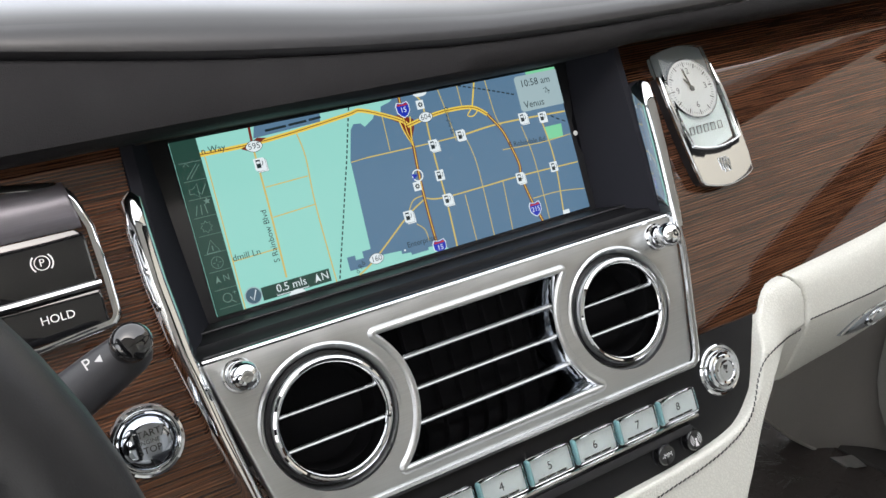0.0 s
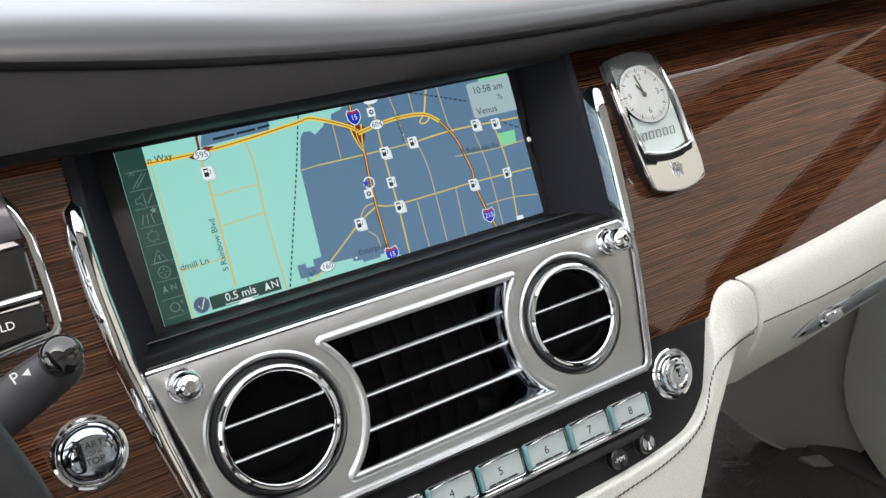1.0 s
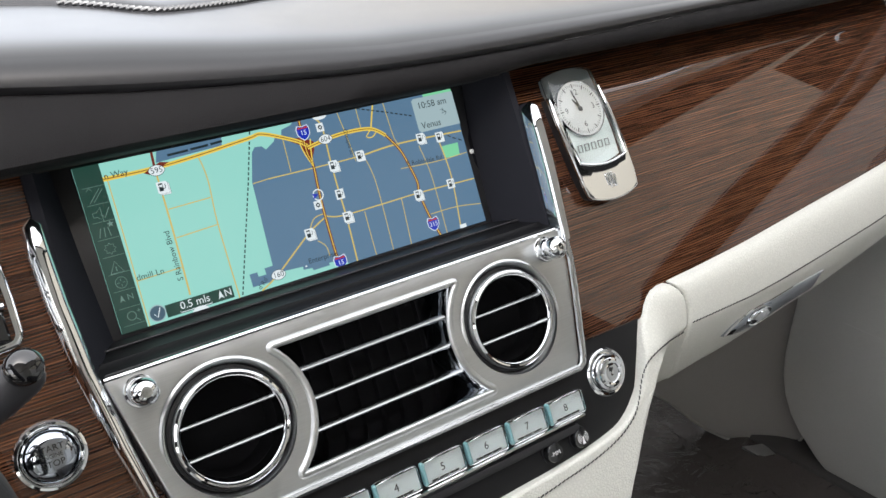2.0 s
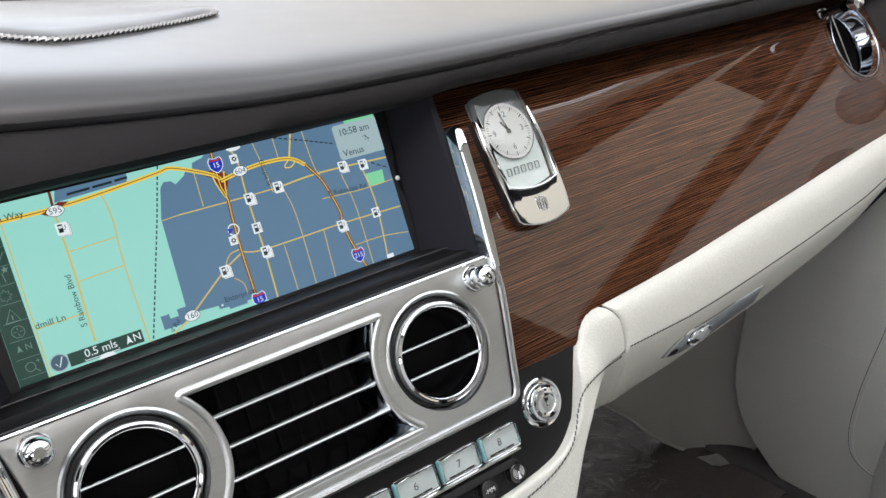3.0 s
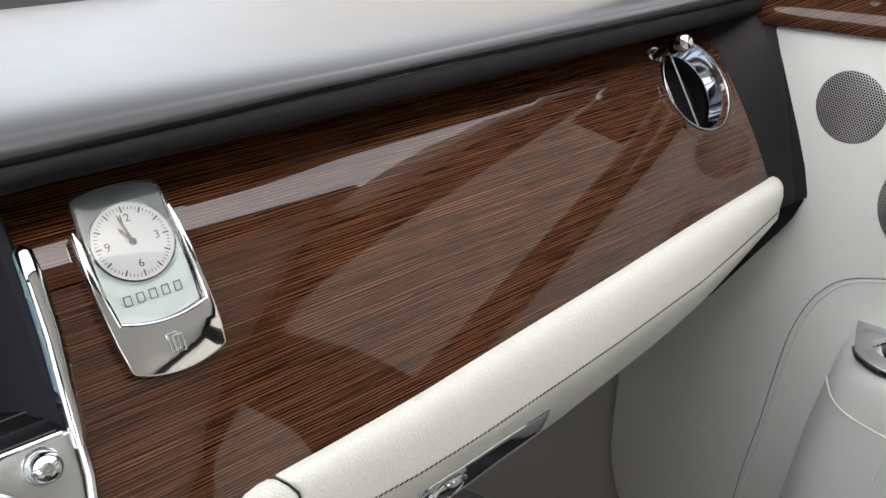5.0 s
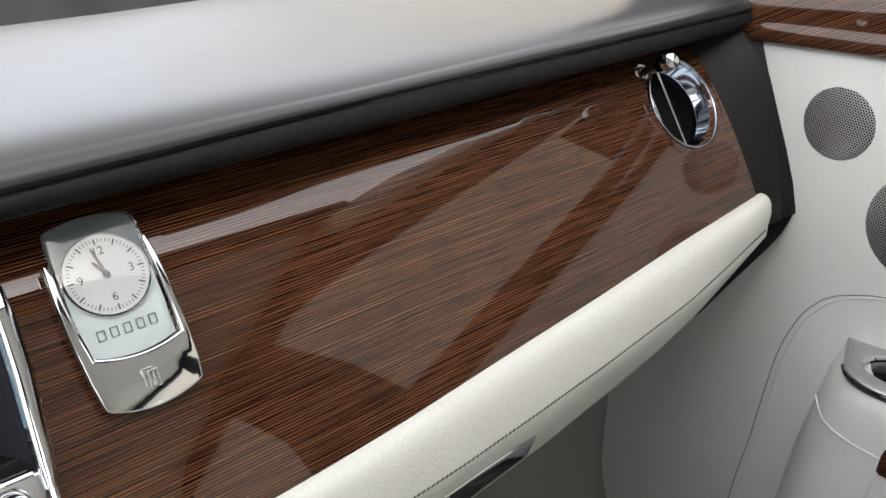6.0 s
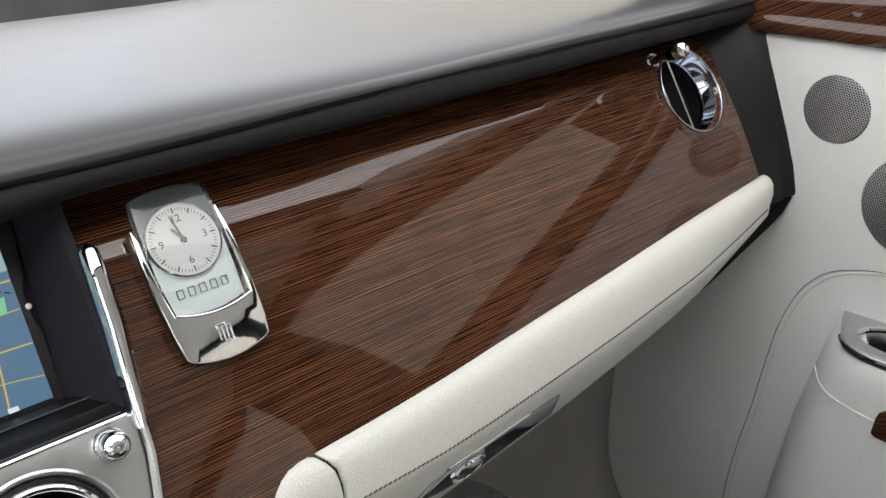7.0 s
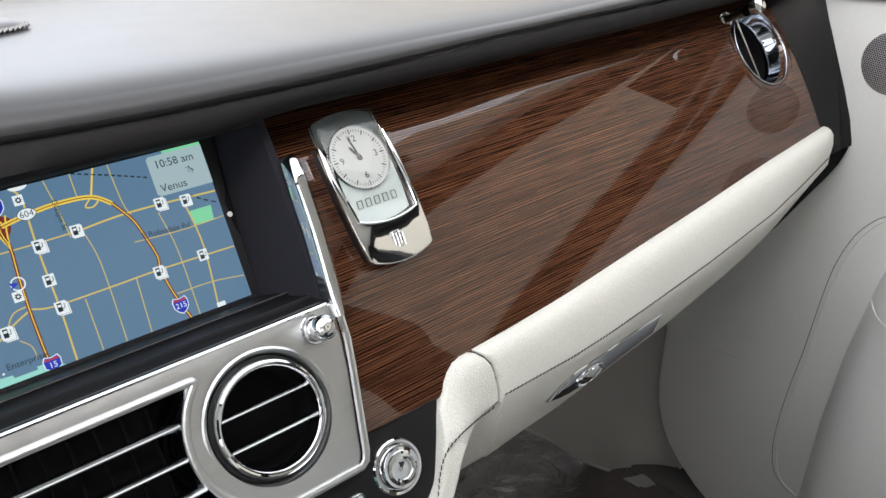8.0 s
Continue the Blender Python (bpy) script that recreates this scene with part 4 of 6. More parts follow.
line = [(0.150, 0.052), (0.27, 0.056), (0.41, 0.060), (0.58, 0.0625), (0.7255, 0.064), (0.7265, 0.0), (0.7275, -0.088), (0.722, -0.110), (0.24, -0.145), (0.19, -0.139), (0.128, -0.1372), (0.134, -0.12), (0.146, -0.06), (0.150, 0.0)]


def veneer_y(x, z):
    """The veneer's face: below the brow it leans away from the cabin."""
    d = z - 0.0225 - 0.034 * max(0.0, x - 0.28)
    return wood_y(x, z) + 0.030 * (z + 0.03) + 0.20 * (d + math.sqrt(d * d + 0.000004))


plate(bm, line, veneer_y, 0.012, 0.0015, 2, [ring_line(0.6760, 0.005, 0.0365)], 0.007)
fascia = thing("veneer_fascia", (0.45, -0.01, -0.02), "dark brown streaked veneer fascia under glossy lacquer", "dash panel")
panel = part("veneer_panel", bm, WOOD, fascia)
# the lacquer's face follows the true curve, so that what it mirrors stays unbroken
smooth_normals = []
for v in panel.data.vertices:
    x, y, z = v.co + ORIGIN[fascia]
    slope_x, slope_z = (veneer_y(x + 0.001, z) - veneer_y(x - 0.001, z)) / 0.002, (veneer_y(x, z + 0.001) - veneer_y(x, z - 0.001)) / 0.002
    smooth_normals.append(Vector((slope_x, -1, slope_z)).normalized() if abs(y - veneer_y(x, z)) < 0.0002 else Vector((0, 0, 0)))
panel.data.normals_split_custom_set_from_vertices(smooth_normals)


def left(x, z):
    """The driver's veneer: it leans towards the cabin above the pod's middle."""
    return -0.030 + 0.07 * min(z, -0.01) - 0.02 * max(0.0, z + 0.01)


bm = bmesh.new()
plate(bm, [(-0.1500, 0.056), (-0.45, 0.075), (-0.45, -0.24), (-0.10, -0.24), (-0.115, -0.16), (-0.134, -0.12), (-0.1460, -0.06), (-0.1510, 0.0)], left, 0.012, 0.0015, 2, (), 0.012)
fascia_l = thing("driver_fascia", (-0.25, -0.03, -0.05), "dark brown streaked veneer fascia on the driver's side", "dash panel")
part("veneer_panel", bm, WOOD, fascia_l)

collar = []
for r, lift in ((0.0400, 0.0002), (0.0404, -0.0008), (0.0440, -0.0009), (0.0462, -0.0005), (0.0468, 0.0004)):
    collar.append([(0.6760 + r * math.cos(a), veneer_y(0.6760 + r * math.cos(a), 0.005 + r * math.sin(a)) + lift, 0.005 + r * math.sin(a)) for a in (2 * math.pi * k / 64 for k in range(64))])
part("vent_collar", loft(bmesh.new(), collar, True), WOOD, fascia, "raised veneer collar round the side vent")

# chrome blades beside the bay
for sx in (-1, 1):
    blade = thing("chrome_blade", (sx * 0.15, -0.045, -0.04), "polished chrome trim blade beside the screen bay", "trim", "chrome blades")
    pts = [(0.1525, 0.0225), (0.1530, 0.019), (0.1535, 0.005), (0.1528, -0.02), (0.1500, -0.055), (0.1440, -0.095), (0.1375, -0.130), (0.1345, -0.1445), (0.1338, -0.1485)]
    if sx > 0:
        pts = pts[:5] + [(0.1490, -0.0640), (0.1482, -0.0700)]
    else:
        pts = pts + [(0.1205, -0.21), (0.113, -0.245)]
    rows = []
    for i, (x, z) in enumerate(pts):
        w = (0.0008, 0.0040, 0.0046, 0.0046, 0.0042, 0.0036, 0.0030, 0.0024, 0.0020, 0.0020, 0.0020)[i]
        y = -0.0425 + 0.05 * z
        d = 0.0022 if i else 0.0004
        rows.append([(sx * (x - w), y + 0.012, z), (sx * (x - w), y - d, z), (sx * (x - w * 0.5), y - d * 2.2, z), (sx * (x + w * 0.35), y - d * 2.4, z), (sx * (x + w), y - d, z), (sx * (x + w * 1.15), y + 0.012, z)])
    part("blade", loft(bmesh.new(), rows), CHROME, blade, sharp=50)

# alloy panel with three vent openings
VX, VZ, VR = 0.0915, -0.106, 0.0312


def slot_line(grow=0.0):
    R, out = 0.0465 - grow, []
    zt, zb = -0.0742 + grow, -0.1412 - grow
    a0 = math.asin((zt - VZ) / R) if abs(zt - VZ) < R else math.pi / 2
    a1 = math.asin((zb - VZ) / R)
    for k in range(15):
        a = a1 + (a0 - a1) * k / 14
        out.append((VX - R * math.cos(a), VZ + R * math.sin(a)))
    return out + [(-x, z) for x, z in out[::-1]]


def round_corners(line, r, n=4, limit=40):
    out, m = [], len(line)
    for i in range(m):
        a, b, c = Vector(line[i - 1]), Vector(line[i]), Vector(line[(i + 1) % m])
        u, w = (a - b), (c - b)
        if u.length < 1e-9 or w.length < 1e-9 or math.degrees(math.pi - u.angle(w)) < limit:
            out.append((b.x, b.y))
            continue
        d = min(r, u.length * 0.45, w.length * 0.45)
        p, q = b + u.normalized() * d, b + w.normalized() * d
        for k in range(n + 1):
            t = k / n
            s = p * (1 - t) ** 2 + b * 2 * t * (1 - t) + q * t * t
            out.append((s.x, s.y))
    return out


alloy = thing("alloy_fascia", (0, -0.046, -0.106), "satin aluminium centre panel with chrome-ringed air vents", "vent panel")
outline = round_corners([(-0.1445, -0.0615), (0.1475, -0.0615), (0.1455, -0.0836), (0.1425, -0.1000), (0.1325, -0.1440), (0.1290, -0.1505), (-0.1260, -0.1505)], 0.004)
bm = bmesh.new()
plate(bm, outline, panel_y, 0.010, 0.0016, 3, [ring_line(-VX, VZ, 0.0345), ring_line(VX, VZ, 0.0345), slot_line(0.0012)])
part("plate", bm, SATIN, alloy, sharp=40)
# raised polished lip along the panel's foot and sides
foot = [(0.1495, -0.0600), (0.1480, -0.0836), (0.1448, -0.1000), (0.1348, -0.1440), (0.1326, -0.1490), (0.1290, -0.1512), (0.0, -0.1512), (-0.1235, -0.1512), (-0.1262, -0.1490)]
part("foot_trim", sweep(bmesh.new(), [(x, panel_y(x, z) - 0.0008, z) for x, z in foot], 0.0022, 8), CHROME_SOFT, alloy, "polished lower edge")
part("top_trim", sweep(bmesh.new(), [(x, panel_y(x, -0.062) + 0.0004, -0.0618) for x in (-0.1435, 0.0, 0.1435)], 0.0013, 8), CHROME_SOFT, alloy)


def ring_part(cx, cz, parent, r=VR, base=None):
    y = base if base is not None else panel_y(cx, cz)
    c = (cx, y, cz)
    part("bezel_dish", lathe(bmesh.new(), c, [(0.0372, -0.0002), (0.0360, 0.0006), (0.0345, -0.0012), (0.0330, -0.005), (0.0325, -0.010)]), SATIN, parent)
    part("gap_ring", lathe(bmesh.new(), c, [(0.0326, -0.004), (0.0305, -0.004), (0.0305, -0.012)]), BLACK, parent)
    part("chrome_ring", lathe(bmesh.new(), c, [(0.0309, -0.006), (0.0309, 0.0010), (0.0303, 0.0024), (0.0293, 0.0030), (0.0283, 0.0026), (0.0279, 0.0014), (0.0272, 0.0008), (0.0266, -0.0020), (0.0264, -0.012)]), CHROME, parent, "chrome ring")
    part("duct", lathe(bmesh.new(), c, [(0.0265, -0.008), (0.0258, -0.028), (0.0, -0.030)]), VOID, parent, "black duct")


for cx, k in ((-VX, "left"), (VX, "right")):
    vent = thing("round_vent", (cx, -0.049, VZ), "round air vent with chrome ring and two chrome slats", "air vent", "round vents")
    ring_part(cx, VZ, vent)
    for dz in (-0.0085, 0.0085):
        half = math.sqrt(0.0268 ** 2 - dz ** 2)
        z = VZ + dz
        rows = []
        for x in (-half, -half * 0.5, 0.0, half * 0.5, half):
            y = panel_y(0, z) + 0.0022
            rows.append([(cx + x, y + 0.006, z - 0.0008), (cx + x, y - 0.0016, z - 0.0013), (cx + x, y - 0.0026, z), (cx + x, y - 0.0016, z + 0.0013), (cx + x, y + 0.006, z + 0.0008)])
        part("slat", loft(bmesh.new(), rows, True, True), SLAT, vent, "chrome slat", sharp=60)

slot = thing("centre_vent", (0, -0.049, VZ), "wide centre air vent with polished rim and three slats", "air vent")
loop = round_corners(slot_line(0.0012), 0.007, 6)
loop3 = [(x, panel_y(x, z), z) for x, z in loop]
rows = []
for d, dy in ((0.0034, 0.0003), (0.0026, -0.0004), (0.0018, -0.0012), (0.0006, -0.0016), (-0.0006, -0.0014), (-0.0014, 0.0002), (-0.0022, 0.004)):
    ins = inset([Vector(p) for p in turned(loop)], -d)
    rows.append([(p.x, panel_y(p.x, p.y) + dy, p.y) for p in ins])
part("rim", loft(bmesh.new(), rows, True), SATIN, slot, "satin raised rim", sharp=80)
rows = []
for d, dy in ((-0.0008, -0.0008), (-0.0016, 0.0006), (-0.0024, 0.004), (-0.0062, 0.022)):
    ins = inset([Vector(p) for p in turned(loop)], -d)
    rows.append([(p.x, panel_y(p.x, p.y) + dy, p.y) for p in ins])
part("throat", loft(bmesh.new(), rows, True), CHROME, slot, "polished inner wall", sharp=60)
for sx in (-1, 1):
    arc = slot_line(0.0)[:15]
    rows = [[(sx * (x - back), panel_y(x, z) + deep, VZ + (z - VZ) * (1 - back * 6)) for x, z in arc] for back, deep in ((0.0, 0.0012), (0.0006, 0.0024), (0.0022, 0.0055), (0.0044, 0.0100), (0.0060, 0.0150), (0.0066, 0.0220))]
    # darkened base colour stands in for the black that the scoop mirrors
    part("end_scoop", loft(bmesh.new(), rows), DARKENED_CHROME, slot, "polished scoop at the slot's end", sharp=60)
part("duct", box(bmesh.new(), (-0.065, panel_y(0, VZ) + 0.0225, -0.150), (0.065, panel_y(0, VZ) + 0.026, -0.064)), VOID, slot, "black duct")
for k in range(3):
    z = -0.0905 - 0.0170 * k
    half = VX - math.sqrt(0.0465 ** 2 - (z - VZ) ** 2) + 0.0005
    y = panel_y(0, z) + 0.0035
    rows = [[(x, y + 0.009, z - 0.0004), (x, y - 0.0015, z - 0.0014), (x, y - 0.0026, z), (x, y - 0.0015, z + 0.0014), (x, y + 0.009, z + 0.0012)] for x in (-half, 0, half)]
    part("slat", loft(bmesh.new(), rows, True, True), SLAT, slot, "chrome slat", sharp=60)
for k in range(7):
    x = -0.038 + 0.0127 * k
    part("inner_vane", box(bmesh.new(), (x - 0.0006, panel_y(0, VZ) + 0.017, -0.138), (x + 0.0006, panel_y(0, VZ) + 0.022, -0.078)), VOID, slot)


def pull_knob(base, way, out):
    """An organ-stop: collar, neck and polished ball."""
    k = part("pull_knob", lathe(bmesh.new(), base, [(0.0082, -0.001), (0.0084, 0.0006), (0.0078, 0.0016), (0.0070, 0.0018), (0.0066, 0.0034), (0.0060, 0.0046), (0.0046, 0.005), (0.0040, out)], way, 32), CHROME, alloy, "chrome pull knob")
    b = Vector(base) + Vector(way).normalized() * out
    part("ball", lathe(bmesh.new(), b, [(0.0040, -0.001), (0.0048, 0.0), (0.0064, 0.0018), (0.0072, 0.0048), (0.0068, 0.0080), (0.0050, 0.0104), (0.0028, 0.0114), (0.0018, 0.0112), (0.0, 0.0114)], way, 32), CHROME, k, "polished ball")


for x in (-0.1290, 0.1315):
    pull_knob((x, panel_y(x, -0.072), -0.0722), (0.0, -1, 0.05), 0.0058)

# black switch panel, keys and rotary
SW = lambda x, z: panel_y(x, z) + 0.0035
bm = bmesh.new()
sw = [(0.1230, -0.1495), (0.1385, -0.1372), (0.192, -0.1375), (0.1868, -0.149), (0.1715, -0.180), (0.1535, -0.196), (0.1137, -0.2045), (0.07, -0.207), (0.0, -0.208), (-0.07, -0.207), (-0.123, -0.204), (-0.123, -0.1495)]
plate(bm, sw, SW, 0.008, 0.001, 2)
switch = thing("switch_panel", (0.05, -0.05, -0.18), "matt black switch panel below the air vents", "switch panel")
part("facing", bm, LEDGE, switch)
part("ledge", sweep(bmesh.new(), [(-0.123, SW(0, -0.18) - 0.003, -0.1805), (0.0, SW(0, -0.18) - 0.003, -0.1812), (0.1225, SW(0, -0.18) - 0.003, -0.1805)], 0.0016, 8), CHROME_SOFT, switch, "thin chrome ledge")
part("lower_step", box(bmesh.new(), (-0.12, SW(0, -0.19) - 0.0035, -0.1885), (0.116, SW(0, -0.19) + 0.002, -0.1832), 0.0012), BLACK, switch)
for k in range(8):
    x0 = -0.1246 + 0.0312 * k
    xc, y0 = x0 + 0.0156, SW(x0, -0.17)
    key = thing("preset_key", (xc, y0, -0.1705), f"clear glass preset key numbered {k + 1}", "key", "preset keys")
    part("cap", box(bmesh.new(), (x0 + 0.0009, y0 - 0.0066, -0.1780), (x0 + 0.0303, y0 - 0.0012, -0.1630), 0.0020, 2), KEY_GLASS, key, "clear greenish glass cap").visible_shadow = False
    part("ground_edge", box(bmesh.new(), (x0 + 0.0016, y0 - 0.0054, -0.1772), (x0 + 0.0034, y0 - 0.0014, -0.1638), 0.0006, 1), KEY_EDGE, key, "aqua ground edge of the glass")
    part("backing", box(bmesh.new(), (x0 + 0.0040, y0 - 0.0010, -0.1770), (x0 + 0.0296, y0 + 0.0004, -0.1640), 0.0004, 1), KEY_BACK, key, "pale frosted backing")
    lettering("numeral", str(k + 1), 0.0064, GLOSS, key, (xc - 0.0016, y0 - 0.0068, -0.1698), (86, 0, 0))
    bm = bmesh.new()
    for a, b in ((-0.0105, -0.006), (-0.0055, 0.001), (0.0015, 0.008)):
        box(bm, (xc + a, y0 - 0.0068, -0.1757), (xc + b, y0 - 0.0066, -0.1746))
    part("mark_bar", bm, GLOSS, key, smooth=False)

dial = thing("key_dial", (0.151, -0.052, -0.162), "round chrome rotary switch in the black panel", "dial")
c = (0.151, SW(0.15, -0.162), -0.162)
part("outer_ring", lathe(bmesh.new(), c, [(0.0160, -0.001), (0.0160, 0.0012), (0.0152, 0.0022), (0.0138, 0.0020), (0.0132, 0.0006), (0.0124, 0.0008)]), CHROME, dial)
part("stepped_cap", lathe(bmesh.new(), c, [(0.0126, 0.0), (0.0124, 0.004), (0.0114, 0.0056), (0.0098, 0.0058), (0.0094, 0.0068), (0.0080, 0.0074), (0.0066, 0.0070), (0.0062, 0.0062), (0.0040, 0.0066), (0.0, 0.0060)]), CHROME, dial)
bm = bmesh.new()
flat(bm, [(0.1495, -0.1580), (0.1530, -0.1590), (0.1505, -0.1622)], c[1] - 0.0069)
part("pointer", bm, GLOSS, dial, "dark pointer mark", smooth=False)
for x, z, w in ((0.1148, -0.193, ""), (0.0921, -0.1938, "MM")):
    btn = thing("small_button", (x, SW(x, z), z), "small round gloss black button with white sign", "button", "small buttons")
    part("well", lathe(bmesh.new(), (x, SW(x, z), z), [(0.0078, -0.0005), (0.0076, 0.0004), (0.0066, 0.0002)], seg=32), BLACK, btn)
    part("cap", lathe(bmesh.new(), (x, SW(x, z), z), [(0.0064, -0.001), (0.0063, 0.0034), (0.0056, 0.0046), (0.0, 0.0050)], seg=32), GLOSS, btn)
    y = SW(x, z) - 0.0052
    if w:
        lettering("lettering", "-MM", 0.0040, WHITE_INK, btn, (x - 0.0005, y, z))
    else:
        bm = bmesh.new()
        for r in (0.0018, 0.0029, 0.0040):
            for a0 in (-0.9, math.pi - 0.9):
                ribbon(bm, [(x + r * math.cos(a0 + 1.8 * k / 8), z + 0.0006 + r * math.sin(a0 + 1.8 * k / 8)) for k in range(9)], 0.0004, y)
        flat(bm, ring_line(x, z + 0.0006, 0.0008, 12), y)
        flat(bm, [(x - 0.0004, z), (x + 0.0004, z), (x + 0.0014, z - 0.0036), (x - 0.0014, z - 0.0036)], y)
        part("aerial_sign", bm, WHITE_INK, btn, smooth=False)

# ---- leather round the console and the glovebox bolster ----
SHOULDER = [(0.1967, -0.1362), (0.2000, -0.1312), (0.2050, -0.1268), (0.2110, -0.1236), (0.2180, -0.1219), (0.2245, -0.1213)]


JUNC = [(0.236, -0.1212), (0.284, -0.1195), (0.327, -0.1175), (0.40, -0.1120), (0.505, -0.1045), (0.618, -0.0949), (0.704, -0.0892), (0.745, -0.086)]
STIT = [(0.236, -0.1583), (0.307, -0.1602), (0.35, -0.1592), (0.398, -0.1566), (0.43, -0.1547), (0.49, -0.1510), (0.598, -0.1418), (0.66, -0.1320), (0.727, -0.1200), (0.745, -0.117)]
BOTT = [(0.236, -0.1990), (0.267, -0.1975), (0.304, -0.1970), (0.449, -0.1880), (0.542, -0.1790), (0.59, -0.1735), (0.638, -0.1660), (0.70, -0.1530), (0.745, -0.142)]


def bolster_row(x, tuck=0.0):
    zj, zs, zb = along(JUNC, x), along(STIT, x), along(BOTT, x)
    yj, ys = wood_y(x, zj), -0.0645 + 0.071 * x
    yb = -0.034 + 0.071 * x
    t = tuck
    h = zj - zs
    yr = min(yj - 0.0120, ys - 0.0034)
    row = [(x, yj + 0.012, zj + 0.0005), (x, yj + 0.001 + t, zj - 0.0005), (x, yj * 0.58 + yr * 0.42 + t, zj - 0.035 * h), (x, yj * 0.27 + yr * 0.73 + t, zj - 0.10 * h), (x, yj * 0.08 + yr * 0.92 + t, zj - 0.20 * h), (x, yr + t, zj - 0.36 * h),
           (x, yr * 0.75 + ys * 0.25 + t, zj - 0.62 * h), (x, yr * 0.35 + ys * 0.65 + t, zj - 0.82 * h), (x, ys - 0.0008 + t, zs + 0.0024), (x, ys - 0.0002 + t, zs + 0.0002), (x, ys + 0.0006 + t, zs - 0.0012),
           (x, ys + 0.0026 + t, zs - 0.005), (x, ys * 0.45 + yb * 0.55 + t, zs * 0.45 + zb * 0.55), (x, yb + t, zb + 0.002), (x, yb + 0.004, zb - 0.0004), (x, yb + 0.03, zb + 0.004)]
    if x < 0.241:
        row = [(x + float(np.interp(-z, [0.1184, 0.1286, 0.1345, 0.1407, 0.152, 0.159, 0.2], [-0.0112, -0.0028, 0.0004, 0.0015, 0.0002, -0.0012, -0.002])), y, z) for x, y, z in row]
    return row


def hide_y(x, z):
    y = max(-0.0475 - 0.0025 * min(1.0, max(0.0, (x - 0.17) / 0.03)) + 0.03 * (x - 0.2) + (0.4 if z < -0.137 else 0.06) * (z + 0.137), -0.0585)
    if x > 0.1950:
        down = (along(SHOULDER, min(max(x, 0.1967), 0.2245)) - z) / 0.036
        back = float(np.interp(down, [-0.1, 0.0, 0.035, 0.10, 0.20, 0.36], [1.0, 0.95, 0.58, 0.27, 0.08, 0.0]))
        y += (wood_y(x, z) + 0.001 - y) * back * min(1.0, (x - 0.1950) / 0.008)
    k = min(1.0, max(0.0, (x - 0.188) / 0.036))
    k = k * k * (3 - 2 * k)
    if k:
        row = bolster_row(0.2405)[1:13]
        y += (float(np.interp(-z, [-p[2] for p in row], [p[1] for p in row])) - 0.0005 - y) * k
    return y


edge_in = [(-0.03, -0.208), (0.05, -0.2045), (0.0863, -0.2035), (0.1137, -0.2018), (0.140, -0.1985), (0.152, -0.1944), (0.1635, -0.187), (0.1708, -0.1792), (0.180, -0.163), (0.1868, -0.1474), (0.1920, -0.1400)]
edge_in = [(p.x, p.y) for p in smooth_line([(a, b, 0) for a, b in edge_in], 4)]
shoulder = SHOULDER + [(0.2283, -0.1245), (0.2318, -0.1292), (0.2342, -0.1345), (0.2352, -0.1410), (0.2350, -0.1500), (0.2338, -0.1580)]
edge_out = [(0.2270, -0.1605), (0.2110, -0.1645), (0.1990, -0.1690), (0.1900, -0.1745), (0.1814, -0.1850), (0.172, -0.196), (0.1631, -0.2080), (0.151, -0.226), (0.1379, -0.245), (0.115, -0.285), (0.09, -0.33), (-0.03, -0.33)]
edge_out = [(p.x, p.y) for p in smooth_line([(a, b, 0) for a, b in edge_out], 3)]
trim = thing("console_trim", (0.17, -0.05, -0.18), "cream leather console surround with dark stitching", "console trim")
bm = bmesh.new()
whole = edge_in + shoulder + edge_out
plate(bm, whole, hide_y, 0.045, 0.0026, 4, (), 0.004)
part("hide", bm, CREAM, trim, sharp=60)
seam_in = [(0.2290, -0.1602), (0.2215, -0.1612), (0.2060, -0.1606), (0.1923, -0.1608), (0.1789, -0.1657), (0.1705, -0.1747), (0.1650, -0.1845), (0.1575, -0.1939), (0.1445, -0.2012), (0.1286, -0.2059), (0.1104, -0.2090), (0.0926, -0.2107), (0.0600, -0.2135), (-0.02, -0.2150)]
seam_in = [(p.x, p.y) for p in smooth_line([(a, b, 0) for a, b in seam_in], 6)]
part("thread", stitches(bmesh.new(), [(x, hide_y(x, z) - 0.0003, z) for x, z in seam_in], 0.0036, 0.00042, 0.74), THREAD, trim, "dark stitching")

glove = thing("glovebox", (0.48, -0.02, -0.14), "cream leather glovebox bolster with dark stitching and chrome handle", "glovebox")
xs = [0.2358, 0.2370, 0.2400] + [0.256, 0.263] + [0.27 + 0.02 * k for k in range(23)] + [0.718, 0.728, 0.7335, 0.7355]
rows = [bolster_row(x, 0.0045 if i == 0 else (0.0012 if i == 1 else (0.008 if x > 0.735 else (0.003 if x > 0.733 else (0.0008 if x > 0.727 else 0.0))))) for i, x in enumerate(xs)]
part("bolster", loft(bmesh.new(), rows, False, True), CREAM, glove, sharp=60)
groove = [(x - 0.0002, y - 0.0002, z) for x, y, z in rows[0][1:10]]
part("seam_gap", sweep(bmesh.new(), groove, 0.0007, 6), THREAD, glove, "dark joint beside the console trim")
rows = []
for x in (0.150, 0.175, 0.200, 0.220, 0.2368):
    row = bolster_row(0.2400)[10:]
    rows.append([(x, y + 0.0015 + 0.10 * (0.2368 - x), z - 0.02 * (0.2368 - x)) for _, y, z in row])
part("lower_roll", loft(bmesh.new(), rows), CREAM, glove, sharp=60)
part("thread", stitches(bmesh.new(), [(x, -0.0645 + 0.071 * x - 0.0010, along(STIT, x) + 0.0022) for x in [0.2385] + [0.245 + 0.01 * k for k in range(49)]], 0.0036, 0.00042, 0.72), THREAD, glove, "dark stitching")
